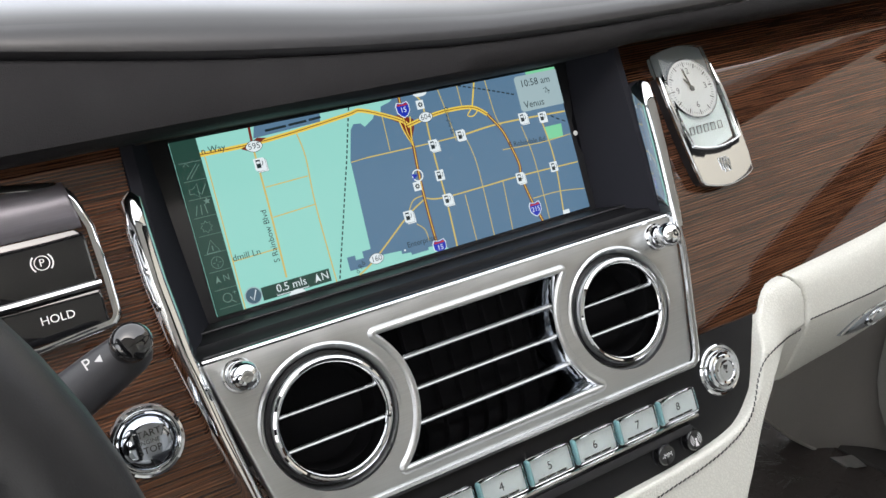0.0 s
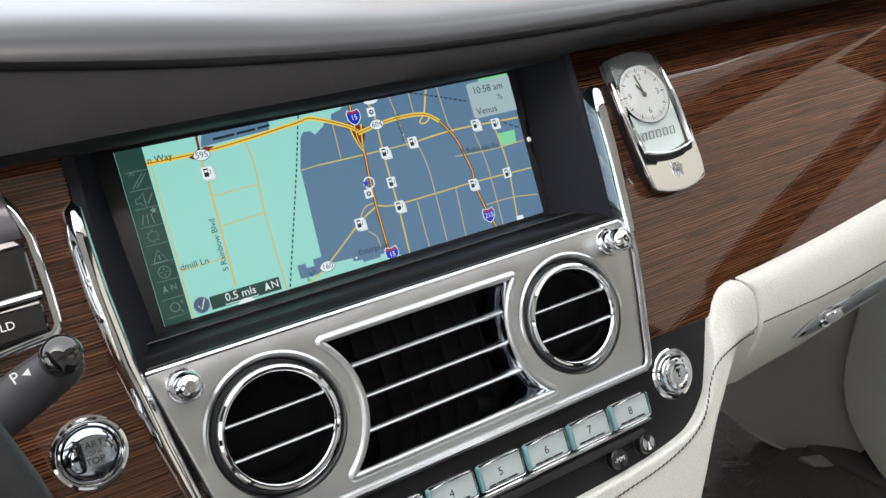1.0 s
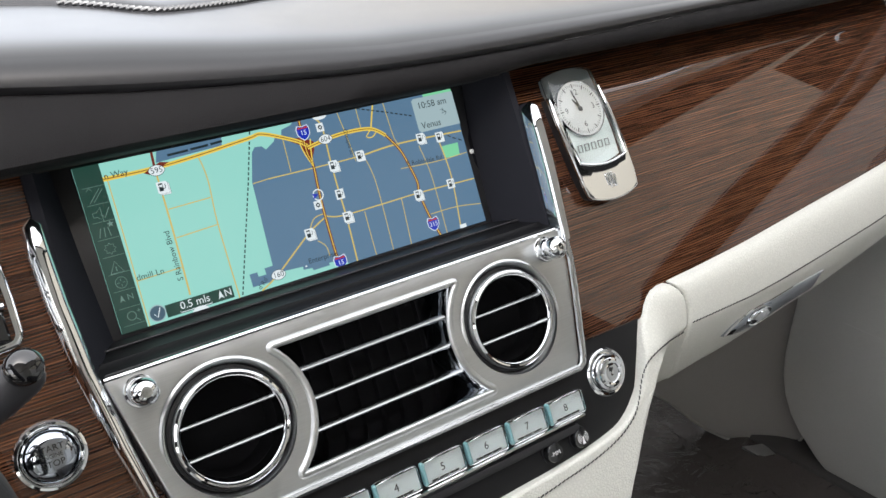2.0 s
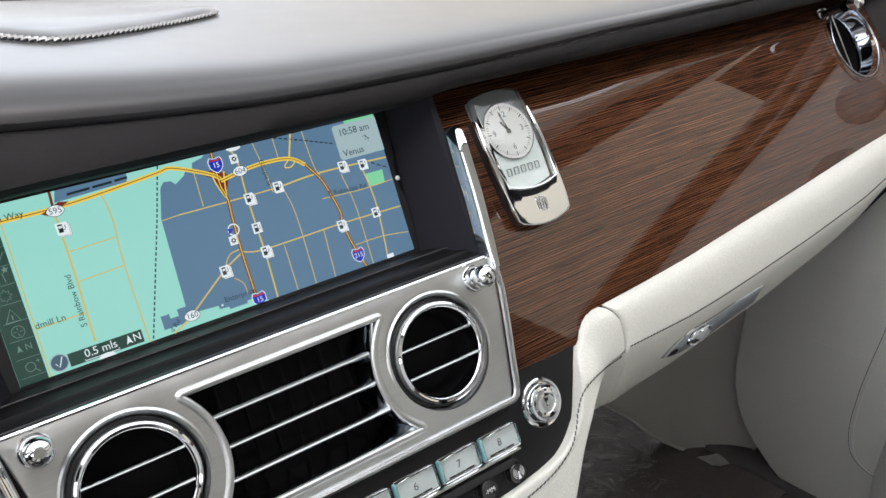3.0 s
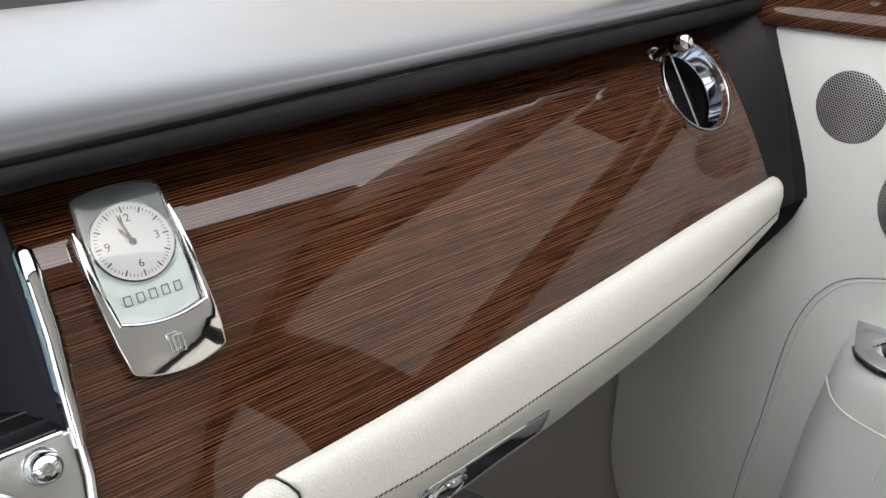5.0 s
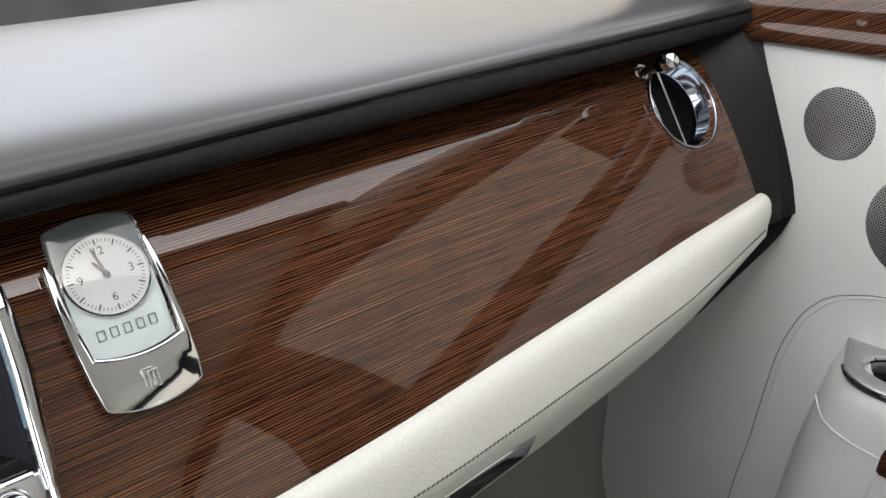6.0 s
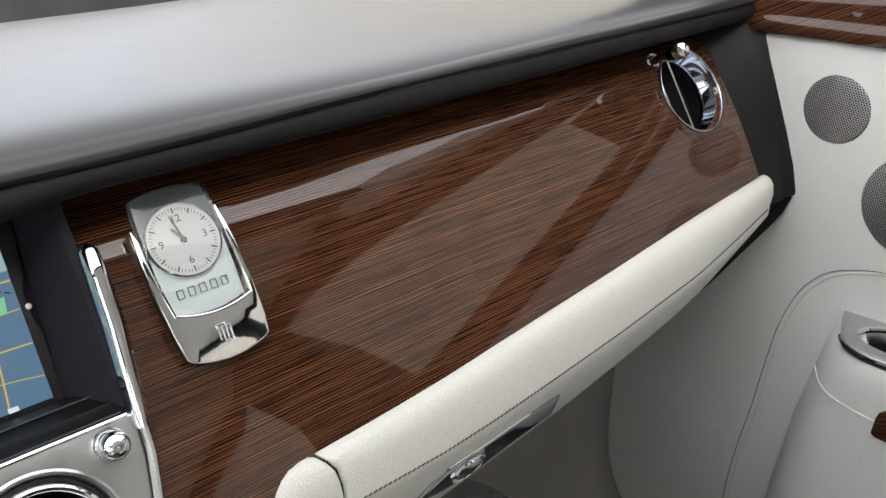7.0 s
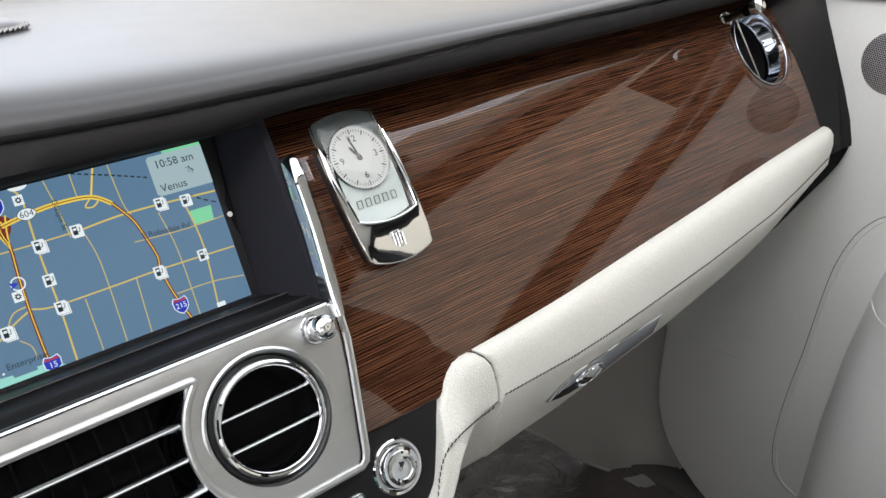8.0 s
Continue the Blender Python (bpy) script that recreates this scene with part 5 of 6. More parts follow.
# chrome pull: a pointed leaf with an oval push button, then a flat blade facing down
TOPE = [(0.2860, -0.1825), (0.2990, -0.1755), (0.3131, -0.1714), (0.3449, -0.1708), (0.3792, -0.1692), (0.4199, -0.1690), (0.4230, -0.1700)]
LOWE = [(0.2860, -0.1832), (0.2990, -0.1870), (0.3146, -0.1895), (0.3449, -0.1900), (0.3792, -0.1868), (0.4180, -0.1845), (0.4230, -0.1712)]


def pull_y(x, z):
    return -0.2046 + 0.107 * x - 0.8 * z


def pull_rows(x0, x1, n, bulge):
    rows = []
    for k in range(n + 1):
        x = x0 + (x1 - x0) * k / n
        zt, zb = along(TOPE, x), along(LOWE, x)
        row = []
        for j in range(9):
            v = j / 8
            z = zt + (zb - zt) * v
            row.append((x, pull_y(x, z) - bulge * math.sin(math.pi * v) * min(1, (zt - zb) / 0.012) + (0.0015 if j in (0, 8) else 0.0), z))
        rows.append(row + [(x, pull_y(x, zb) + 0.006, zb), (x, pull_y(x, zt) + 0.006, zt)])
    return rows


# leaf and blade: the dark footwell they mirror is put into the colour
handle = part("handle", loft(bmesh.new(), pull_rows(0.2862, 0.3445, 16, 0.0030), True, True), DARKENED_CHROME, glove, "polished chrome pull", sharp=60)
part("blade", loft(bmesh.new(), pull_rows(0.3455, 0.4228, 16, 0.0006), True, True), DARKENED_CHROME, handle, "flat chrome blade", sharp=60)
# bright rod standing in for the glint along the pull's upper rim
part("rim_glint", sweep(bmesh.new(), smooth_line([(x, pull_y(x, z) - 0.0012, z - 0.0002) for x, z in TOPE[:-1]], 5), 0.0008, 8), CHROME, handle, "bright chrome edge")
bx, bz = 0.3290, -0.1800
c = Vector((bx, pull_y(bx, bz) - 0.0026, bz))
nrm, ax = Vector((0.107, -1, -0.8)).normalized(), Vector((1, 0.09, 0.02)).normalized()
ay = nrm.cross(ax)
rows = [[c + ax * (0.0160 * r * math.cos(a)) + ay * (0.0080 * r * math.sin(a)) + nrm * h for a in (2 * math.pi * k / 32 for k in range(32))] for r, h in ((1.0, -0.002), (1.0, 0.0010), (0.93, 0.0016), (0.84, 0.0004), (0.80, 0.0002), (0.72, 0.0018), (0.4, 0.0030), (0.02, 0.0034))]
part("push_button", loft(bmesh.new(), rows, True), CHROME, handle, "oval chrome push button")

# ---- clock ----
clock = thing("dash_clock", (0.205, wood_y(0.205, -0.005), -0.006), "upright dashboard clock in polished chrome and clear crystal", "clock")


def CY(x, z):
    """The clock's front, a little prouder of the veneer at its foot."""
    return wood_y(x, z) - 0.0088 + 0.048 * z - 0.065 * min(0.0, z + 0.026)


def bow(a, b, sag, n=10):
    """A shallow arc between two points of (x, z)."""
    return [(a[0] + (b[0] - a[0]) * k / n, a[1] + (b[1] - a[1]) * k / n + sag * (1 - (2 * k / n - 1) ** 2)) for k in range(n + 1)]


# chrome body: a mirror plate at the foot that runs up into two rails
rail_r = [(0.2252, -0.0520), (0.2276, -0.0504), (0.2292, -0.0400), (0.2296, -0.0200), (0.2294, 0.0000), (0.2285, 0.0140), (0.2268, 0.0240), (0.2256, 0.0252)]
rail_l = [(0.1770, 0.0238), (0.1782, 0.0226), (0.1800, 0.0160)]
well_r = [(0.2248, 0.0225), (0.2258, 0.0080), (0.2262, -0.0100), (0.2256, -0.0262)]
well_l = [(0.1826, -0.0256), (0.1808, -0.0120), (0.1800, 0.0040), (0.1800, 0.0160)]
side_l = [(0.1768, 0.0226), (0.1764, 0.0050), (0.1766, -0.0150), (0.1780, -0.0350), (0.1800, -0.0490), (0.1820, -0.0514)]
body = bow((0.1820, -0.0514), (0.2252, -0.0520), -0.0042) + rail_r[1:] + well_r + bow((0.2256, -0.0262), (0.1826, -0.0256), -0.0040)[1:] + well_l[1:] + rail_l[1:2] + side_l[:-1]
bm = bmesh.new()
plate(bm, body, CY, 0.0026, 0.0011, 4)
part("body", bm, CHROME, clock, "mirror-polished chrome body", sharp=50)
skirt = [(p.x, p.y) for p in inset([Vector(p) for p in turned(body)], 0.0009)]
part("skirt", plate(bmesh.new(), skirt, lambda x, z: CY(x, z) + 0.0020, 0.014, 0.0002, 1), BLACK, clock, "black skirt under the chrome")
win_out = bow((0.1830, -0.0262), (0.2252, -0.0268), -0.0040) + [(0.2258, -0.0100), (0.2256, 0.0080), (0.2252, 0.0250), (0.2246, 0.0345), (0.2238, 0.0364)] + bow((0.2228, 0.0372), (0.1836, 0.0374), 0.0026)[1:] + [(0.1822, 0.0366), (0.1816, 0.0340), (0.1806, 0.0160), (0.1806, 0.0040), (0.1814, -0.0120)]
win_out = turned(win_out)
back_line = [(p.x, p.y) for p in inset([Vector(q) for q in win_out], 0.0012)]


def cut_line(line, z0, keep):
    """The part of a closed outline above (keep 1) or below (keep -1) the height z0."""
    out = []
    for (x0, a0), (x1, a1) in zip(line, line[1:] + line[:1]):
        if (a0 - z0) * keep >= 0:
            out.append((x0, a0))
        if (a0 - z0) * (a1 - z0) < 0:
            out.append((x0 + (x1 - x0) * (z0 - a0) / (a1 - a0), z0))
    return out


part("back_plate", plate(bmesh.new(), cut_line(back_line, 0.0080, -1), lambda x, z: wood_y(x, z) - 0.0016, 0.0014, 0.0002, 1), FROST, clock, "pale frosted back plate")
# added sheet: its grey imitates the dark seen through and mirrored in the crystal
part("upper_dark_sheet", plate(bmesh.new(), cut_line(back_line, 0.0080, 1), lambda x, z: wood_y(x, z) - 0.0016, 0.0050, 0.0002, 1), DIMMED_PLATE, clock, "grey sheet for the dark seen in the clear crystal")
bm = bmesh.new()
plate(bm, win_out, lambda x, z: CY(x, z) - 0.0004, 0.0070, 0.0009, 3)
back = turned([Vector(p) for p in win_out])
bvs = [bm.verts.new((p.x, CY(p.x, p.y) + 0.0066, p.y)) for p in back]
bes = [bm.edges.new((bvs[i], bvs[(i + 1) % len(bvs)])) for i in range(len(bvs))]
bmesh.ops.triangle_fill(bm, use_beauty=True, edges=bes)
cr = part("crystal", bm, CRYSTAL, clock, "clear crystal block", sharp=40)
cr.visible_shadow = False
# bright edge where the crystal meets the plate
part("window_edge", sweep(bmesh.new(), [(x, CY(x, z) - 0.0006, z) for x, z in bow((0.1826, -0.0258), (0.2256, -0.0264), -0.0040, 16)], 0.0006, 6), CHROME, clock, "bright chrome edge")
FCX, FCZ, FR = 0.2030, 0.0100, 0.0196
fy = wood_y(FCX, FCZ) - 0.0020
tilt = Vector((0.04, -1, 0.15)).normalized()
part("dial_ring", lathe(bmesh.new(), (FCX, fy, FCZ), [(0.0206, -0.001), (0.0206, 0.0024), (0.0202, 0.0030), (0.0197, 0.0026), (0.0195, 0.0016)], tilt, 64), CHROME, clock, "thin chrome ring")
part("dial", lathe(bmesh.new(), (FCX, fy, FCZ), [(0.0198, 0.0012), (0.0, 0.0012)], tilt, 64), FACE, clock, "white dial")


def dial_at(r, a, up):
    """A point on the dial: radius, clock angle in degrees, height above it."""
    rot = Vector((0, -1, 0)).rotation_difference(tilt).to_matrix()
    return Vector((FCX, fy, FCZ)) + rot @ Vector((r * math.sin(radians(a)), 0, r * math.cos(radians(a)))) + tilt * (0.0012 + up)


for k in range(60):
    long_one = k % 5 == 0
    bm = bmesh.new()
    r0, r1, w = (0.0150, 0.0181, 1.3) if long_one else (0.0163, 0.0179, 0.55)
    q = [dial_at(r0, 6 * k - w * 1.1, 0.0002), dial_at(r0, 6 * k + w * 1.1, 0.0002), dial_at(r1, 6 * k + w, 0.0002), dial_at(r1, 6 * k - w, 0.0002)]
    bm.faces.new([bm.verts.new(p) for p in q])
    part("tick", bm, GREY_INK, clock, smooth=False)
tx, ty, tz = 90 - math.degrees(math.atan(0.15)), 0, math.degrees(math.atan(0.04))
for w, a, r in (("12", 0, 0.0118), ("3", 90, 0.0122), ("6", 180, 0.0115), ("9", 270, 0.0122)):
    lettering("numeral", w, 0.0058, GREY_INK, clock, dial_at(r, a, 0.0003), (tx, ty, tz))
for a, ln, w, nm in ((329, 0.0092, 0.0007, "hour_hand"), (348, 0.0152, 0.0006, "minute_hand")):
    q = []
    d, s = dial_at(1, a, 0.001) - dial_at(0, a, 0.001), dial_at(1, a + 90, 0.001) - dial_at(0, a, 0.001)
    o = dial_at(0, 0, 0.0010)
    bm = bmesh.new()
    bm.faces.new([bm.verts.new(o + d * l + s * k) for l, k in ((-0.002, -w), (-0.002, w), (ln * 0.8, w * 1.2), (ln, 0.0), (ln * 0.8, -w * 1.2))])
    part(nm, bm, material(nm + "_metal", (0.42, 0.40, 0.36), 0.12, 1.0), clock, smooth=False)
part("hub", lathe(bmesh.new(), dial_at(0, 0, 0.0004), [(0.0018, 0), (0.0017, 0.0010), (0.0, 0.0012)], tilt, 20), GREY_INK, clock)
bm = bmesh.new()
for k in range(5):
    x, z = 0.1894 + 0.0062 * k, -0.0168
    y = wood_y(x, z) - 0.0022
    ring = [(x, z + 0.0022), (x + 0.0033, z + 0.0022), (x + 0.0033, z - 0.0022), (x, z - 0.0022)]
    sweep(bm, [(a, y, b) for a, b in ring + ring[:2]], 0.00032, 5)
part("model_bars", bm, material("nickel_bars", (0.16, 0.17, 0.17), 0.3, 0.8), clock, "row of small nickel frames", smooth=False)
bm = bmesh.new()
for x, z in ((0.2008, -0.0412), (0.2030, -0.0428)):
    y = CY(x, z) - 0.0006
    ring = [(x, z + 0.0040), (x + 0.0044, z + 0.0040), (x + 0.0044, z - 0.0040), (x, z - 0.0040)]
    sweep(bm, [(a, y, b) for a, b in ring + ring[:2]], 0.00055, 6)
part("emblem", bm, CHROME_SOFT, clock, "small raised chrome emblem")

# ---- passenger side: side vent, pillar trim, door ----
svx, svz = 0.6760, 0.005
vent = thing("side_vent", (svx, wood_y(svx, svz), svz), "round side air vent with chrome ring set in the veneer", "air vent")
c = (svx, wood_y(svx, svz), svz)
nw = Vector((0.05, -1, 0.15)).normalized()
# ring darkened in colour for what its barrel mirrors
part("bezel", lathe(bmesh.new(), c, [(0.0392, -0.001), (0.0391, 0.0002), (0.0388, 0.0008), (0.0383, 0.0010), (0.0378, 0.0007), (0.0374, 0.0)] + [(0.0374 - 0.0050 * (k / 9) ** 1.4, -0.0145 * k / 9) for k in range(1, 10)] + [(0.0320, -0.0152), (0.0317, -0.020)], nw, 128), DARKENED_CHROME, vent, "deep polished chrome ring", sharp=80)
part("duct", lathe(bmesh.new(), c, [(0.0320, -0.017), (0.0310, -0.030), (0.0, -0.032)], nw), VOID, vent, "black duct")
for dx in (-0.018, 0.002):
    o = Vector(c) - nw * 0.0145 + Vector((dx, 0.08 * dx, 0))
    half = math.sqrt(0.0325 ** 2 - dx ** 2)
    part("slat", sweep(bmesh.new(), [o + Vector((0, -0.12 * half, -half)), o + Vector((0, 0.12 * half, half))], 0.0014, 6), CHROME_SOFT, vent, "chrome slat")
# pulled-out organ stop
base, tip = Vector((0.6445, veneer_y(0.6445, 0.0374), 0.0374)), Vector((0.6225, -0.0466, 0.0366))
way = (tip - base).normalized()
stop = thing("organ_stop", base, "chrome organ-stop knob pulled out of the veneer on a dark stem", "vent knob")
part("collar", lathe(bmesh.new(), base, [(0.0072, -0.001), (0.0074, 0.0008), (0.0066, 0.0018), (0.0052, 0.0016), (0.0050, 0.0030), (0.0034, 0.0034)], way, 28), CHROME, stop)
part("neck", lathe(bmesh.new(), base, [(0.0036, 0.001), (0.0034, 0.012), (0.0040, 0.026), (0.0050, 0.037)], way, 24), GLOSS, stop, "dark neck")
part("ball", lathe(bmesh.new(), tip, [(0.0044, -0.007), (0.0058, -0.005), (0.0068, -0.001), (0.0066, 0.002), (0.0050, 0.005), (0.0, 0.0062)], way, 28), CHROME, stop, "polished ball")

bm = bmesh.new()
cols = []
for z, xw, xm, xd, yd in ((0.30, 0.775, 0.825, 0.85, 0.02), (0.12, 0.742, 0.795, 0.812, -0.028), (0.062, 0.7258, 0.772, 0.786, -0.034), (0.0, 0.7268, 0.7675, 0.779, -0.030), (-0.06, 0.7275, 0.763, 0.775, -0.024), (-0.090, 0.7275, 0.760, 0.773, -0.020), (-0.108, 0.7275, 0.758, 0.7715, -0.0155), (-0.117, 0.7275, 0.757, 0.7690, -0.0125)):
    yw = wood_y(xw, min(z, 0.06)) + (0.03 if z > 0.1 else 0.0)
    cols.append([(xw - 0.01, yw + 0.012, z), (xw, yw + 0.0015, z), (xw + 0.002, yw - 0.001, z), (xm - 0.004, yw * 0.35 + yd * 0.65, z), (xm, yd + 0.004, z), (xm + 0.002, yd + 0.0045, z), (xd, yd - 0.002, z), (xd + 0.012, yd + 0.004, z)])
loft(bm, cols)
endcap = thing("pillar_finisher", (0.765, -0.01, -0.03), "charcoal trim between the dashboard and the door", "trim")
part("finisher", bm, CHARCOAL, endcap, sharp=30)
# black sheet laid where the gap to the door is in shade
up = [(0.781, -0.008, -0.104), (0.770, -0.010, -0.110), (0.757, -0.006, -0.114), (0.735, 0.000, -0.118), (0.70, 0.006, -0.130), (0.66, 0.010, -0.148), (0.60, 0.014, -0.164)]
low = [(0.7765, -0.010, -0.1175), (0.7690, -0.0105, -0.1195), (0.7620, -0.001, -0.1315), (0.739, 0.001, -0.1385), (0.70, 0.0085, -0.1505), (0.65, 0.013, -0.1636), (0.60, 0.017, -0.1715)]
part("shadow_gap", loft(bmesh.new(), [up, low, [(x + 0.004, y + 0.05, z + 0.012) for x, y, z in low]]), VOID, endcap, "black sheet for the shade in the gap beside the door")

door = thing("passenger_door", (0.80, -0.3, -0.2), "cream leather passenger door trim with veneer capping", "door")


def door_plate(line, x, thick, r, steps=3, holes=()):
    """A plate on the door, seen from -x; line in (y, z)."""
    bm = bmesh.new()
    plate(bm, line, lambda a, b: 0.0, thick, r, steps, holes)
    for v in bm.verts:
        v.co = Vector((x + v.co.y, v.co.x, v.co.z))
    return bm


cap_f, cap_r = level(-0.010, 0.692), level(-1.06, 0.650)
body = [cap_f, (0.0, 0.0), (0.02, -0.12), (0.06, -0.15), (0.24, -0.18), (0.270, -0.25)] + [level(a, b) for a, b in ((0.157, 0.265), (0.163, 0.215), (0.167, 0.170), (0.166, 0.140), (0.159, 0.108), (0.147, 0.082), (0.130, 0.060), (0.100, 0.032), (0.067, 0.010), (-1.06, 0.010))] + [cap_r]
part("trim_panel", door_plate(body, 0.770, 0.05, 0.006), CREAM_SOFT, door, sharp=60)
rows = []
for Y, drop, head in ((0.02, 0.0, -0.034), (-0.20, -0.0090, -0.034), (-0.50, -0.0205, -0.020), (-1.06, -0.042, 0.0)):
    prof = ((0.790, 0.6935), (0.7665, 0.6935), (0.7645, 0.6955), (0.7625, 0.7035), (0.7635, 0.7072), (0.7655, 0.7086), (0.7665, 0.7115), (0.7650, 0.7530), (0.7655, 0.7600), (0.7690, 0.7655), (0.79, 0.767))
    rows.append([(x, *level(Y, z + (drop if z < 0.72 else head))) for x, z in prof])
part("veneer_capping", loft(bmesh.new(), rows), DOOR_WOOD, door, "dark glossy veneer capping", sharp=60)
seal = [level(a, b) for a, b in ((0.30, 0.733), (-0.20, 0.732), (-0.50, 0.746), (-1.06, 0.766), (-1.06, 0.778), (-0.50, 0.756), (-0.20, 0.741), (0.30, 0.742))]
part("window_seal", door_plate(seal, 0.79, 0.03, 0.003), BLACK, door, "black window seal")
for (yc, zc, r), lab in (((-0.0735, -0.0495, 0.0300), "small round speaker grille"), ((-0.1180, -0.1465, 0.0460), "large round speaker grille")):
    bm = lathe(bmesh.new(), (0.7700, yc, zc), [(r + 0.0004, -0.001), (r, 0.0003), (r * 0.9, 0.0010), (r * 0.5, 0.0020), (0.0, 0.0024)], (-1, 0, 0), 56)
    part("speaker_grille", bm, GRILLE, door, lab)
arc = smooth_line([(0.769, *level(a, b)) for a, b in ((-0.110, 0.104), (-0.061, 0.101), (-0.035, 0.102), (-0.013, 0.117), (-0.006, 0.151), (-0.011, 0.202), (-0.020, 0.250), (-0.0318, 0.302))] + [(0.769, a, b) for a, b in ((0.071, -0.288), (0.040, -0.243), (0.012, -0.214), (-0.008, -0.2010), (-0.027, -0.1945), (-0.05, -0.1945), (-0.0805, -0.2003), (-0.16, -0.228))], 6)
bm = bmesh.new()
pts = [Vector(p) for p in arc]
s = 0
for a, b in zip(pts, pts[1:]):
    n = max(1, int((b - a).length / 0.004))
    for k in range(n):
        sweep(bm, [a.lerp(b, k / n), a.lerp(b, (k + 0.8) / n)], 0.0004, 5)
part("thread", bm, THREAD, door, "dark stitching")
part("welt", sweep(bmesh.new(), [(p.x + 0.0006, p.y - 0.0045, p.z - 0.003) for p in pts], 0.0009, 6), CREAM_SOFT, door)
part("cross_seam", sweep(bmesh.new(), [(0.7702, 0.226, -0.3314), (0.7702, 0.18, -0.352), (0.7702, 0.128, -0.3745)], 0.0005, 6), CREAM_SOFT, door)
# armrest with ashtray
FRONT = [(0.10, -0.045), (0.22, -0.061), (0.242, -0.066), (0.295, -0.075), (0.335, -0.083), (0.376, -0.095), (0.409, -0.103), (0.430, -0.1095), (0.441, -0.116), (0.4455, -0.122)]
PLAN = smooth_line([(0.775, 0.004, 0), (0.762, -0.003, 0), (0.745, -0.010, 0), (0.725, -0.021, 0), (0.710, -0.035, 0), (0.7015, -0.052, 0), (0.6985, -0.075, 0), (0.698, -0.16, 0), (0.698, -0.40, 0), (0.70, -0.85, 0)], 4)
rows = []
for Z, back in ((0.10, 0.0), (0.22, 0.0), (0.27, 0.0), (0.32, 0.0), (0.36, 0.0), (0.395, 0.0), (0.415, 0.0004), (0.428, 0.0014), (0.436, 0.0034), (0.4405, 0.0064), (0.4425, 0.0110), (0.4430, 0.020)):
    f = along(FRONT, Z)
    rows.append([(p.x + back * (0.0 if i < 3 else 1.0), *level(f + p.y - back * max(0.0, 1 - i / 22), Z)) for i, p in enumerate(PLAN)])
part("armrest", loft(bmesh.new(), rows), CREAM_SOFT, door, "cream leather armrest", sharp=70)
seam = smooth_line([(0.7250, *level(-0.1155, 0.4090)), (0.7190, *level(-0.1210, 0.4040)), (0.7105, *level(-0.1300, 0.3995)), (0.7030, *level(-0.1440, 0.3965)), (0.6990, *level(-0.1640, 0.3945)), (0.6978, *level(-0.1850, 0.3925))], 4)
part("rest_seam", sweep(bmesh.new(), seam, 0.0007, 6), CREAM_SOFT, door)
part("rest_seam", sweep(bmesh.new(), [(0.6978, *level(-0.1840, 0.379)), (0.6980, *level(-0.178, 0.345))], 0.0007, 6), CREAM_SOFT, door)
inlay = [level(*p) for p in ((-0.184, 0.3815), (-0.1862, 0.3965), (-0.1885, 0.4030), (-0.1935, 0.4070), (-0.34, 0.402), (-0.34, 0.372), (-0.200, 0.3775), (-0.187, 0.3785))]
part("veneer_inlay", door_plate(inlay, 0.6960, 0.008, 0.0016), DOOR_WOOD, door, "dark veneer inlay")
tray = thing("door_ashtray", (0.735, *level(-0.17, 0.444)), "brushed metal tray with a dark round well in the armrest", "ashtray")
RIM = smooth_line([(0.772, -0.1165, 0), (0.757, -0.1220, 0), (0.740, -0.1300, 0), (0.7245, -0.1375, 0), (0.7165, -0.1450, 0), (0.7105, -0.1555, 0), (0.7065, -0.1680, 0), (0.7050, -0.190, 0), (0.7050, -0.24, 0), (0.7050, -0.30, 0), (0.772, -0.30, 0)], 3)
WELL = [(0.7430 + 0.0235 * math.cos(a), -0.1840 + 0.0400 * math.sin(a)) for a in (2 * math.pi * k / 40 for k in range(40))]
bm = bmesh.new()
vs = []
for line in ([(p.x, p.y) for p in RIM], WELL):
    ring = [bm.verts.new((x, *level(y, 0.4470))) for x, y in line]
    vs += [bm.edges.new((ring[i], ring[(i + 1) % len(ring)])) for i in range(len(ring))]
bmesh.ops.triangle_fill(bm, use_beauty=True, edges=vs)
loft(bm, [[(p.x, *level(p.y, 0.4470)) for p in RIM], [(p.x - 0.0012, *level(p.y + 0.0006, 0.4462)) for p in RIM], [(p.x - 0.0014, *level(p.y + 0.0008, 0.4400)) for p in RIM]])
loft(bm, [[(x, *level(y, z)) for x, y in ((0.743 + (a - 0.743) * k, -0.184 + (b + 0.184) * k) for a, b in WELL)] for z, k in ((0.4470, 1.0), (0.4462, 0.98), (0.432, 0.95))], True)
part("rim", bm, SATIN, tray, "brushed metal rim", sharp=50)
# black rod standing in for the shadow below the rim
part("rim_shadow", sweep(bmesh.new(), [(p.x - 0.0016, *level(p.y + 0.0012, 0.4442)) for p in RIM[8:26]], 0.0013, 8), GLOSS, tray, "dark shadow strip")
bm = bmesh.new()
bm.faces.new([bm.verts.new((0.743 + (x - 0.743) * 0.95, *level(-0.184 + (y + 0.184) * 0.95, 0.4325))) for x, y in WELL])
part("well", bm, VOID, tray, "dark well")
arc = [(0.743 + 0.0225 * math.cos(a), *level(-0.184 + 0.039 * math.sin(a), 0.4452)) for a in (0.5 + 0.08 * k for k in range(19))]
part("hinge_bead", sweep(bmesh.new(), arc, 0.0030, 10), CHROME, tray, "polished bead")

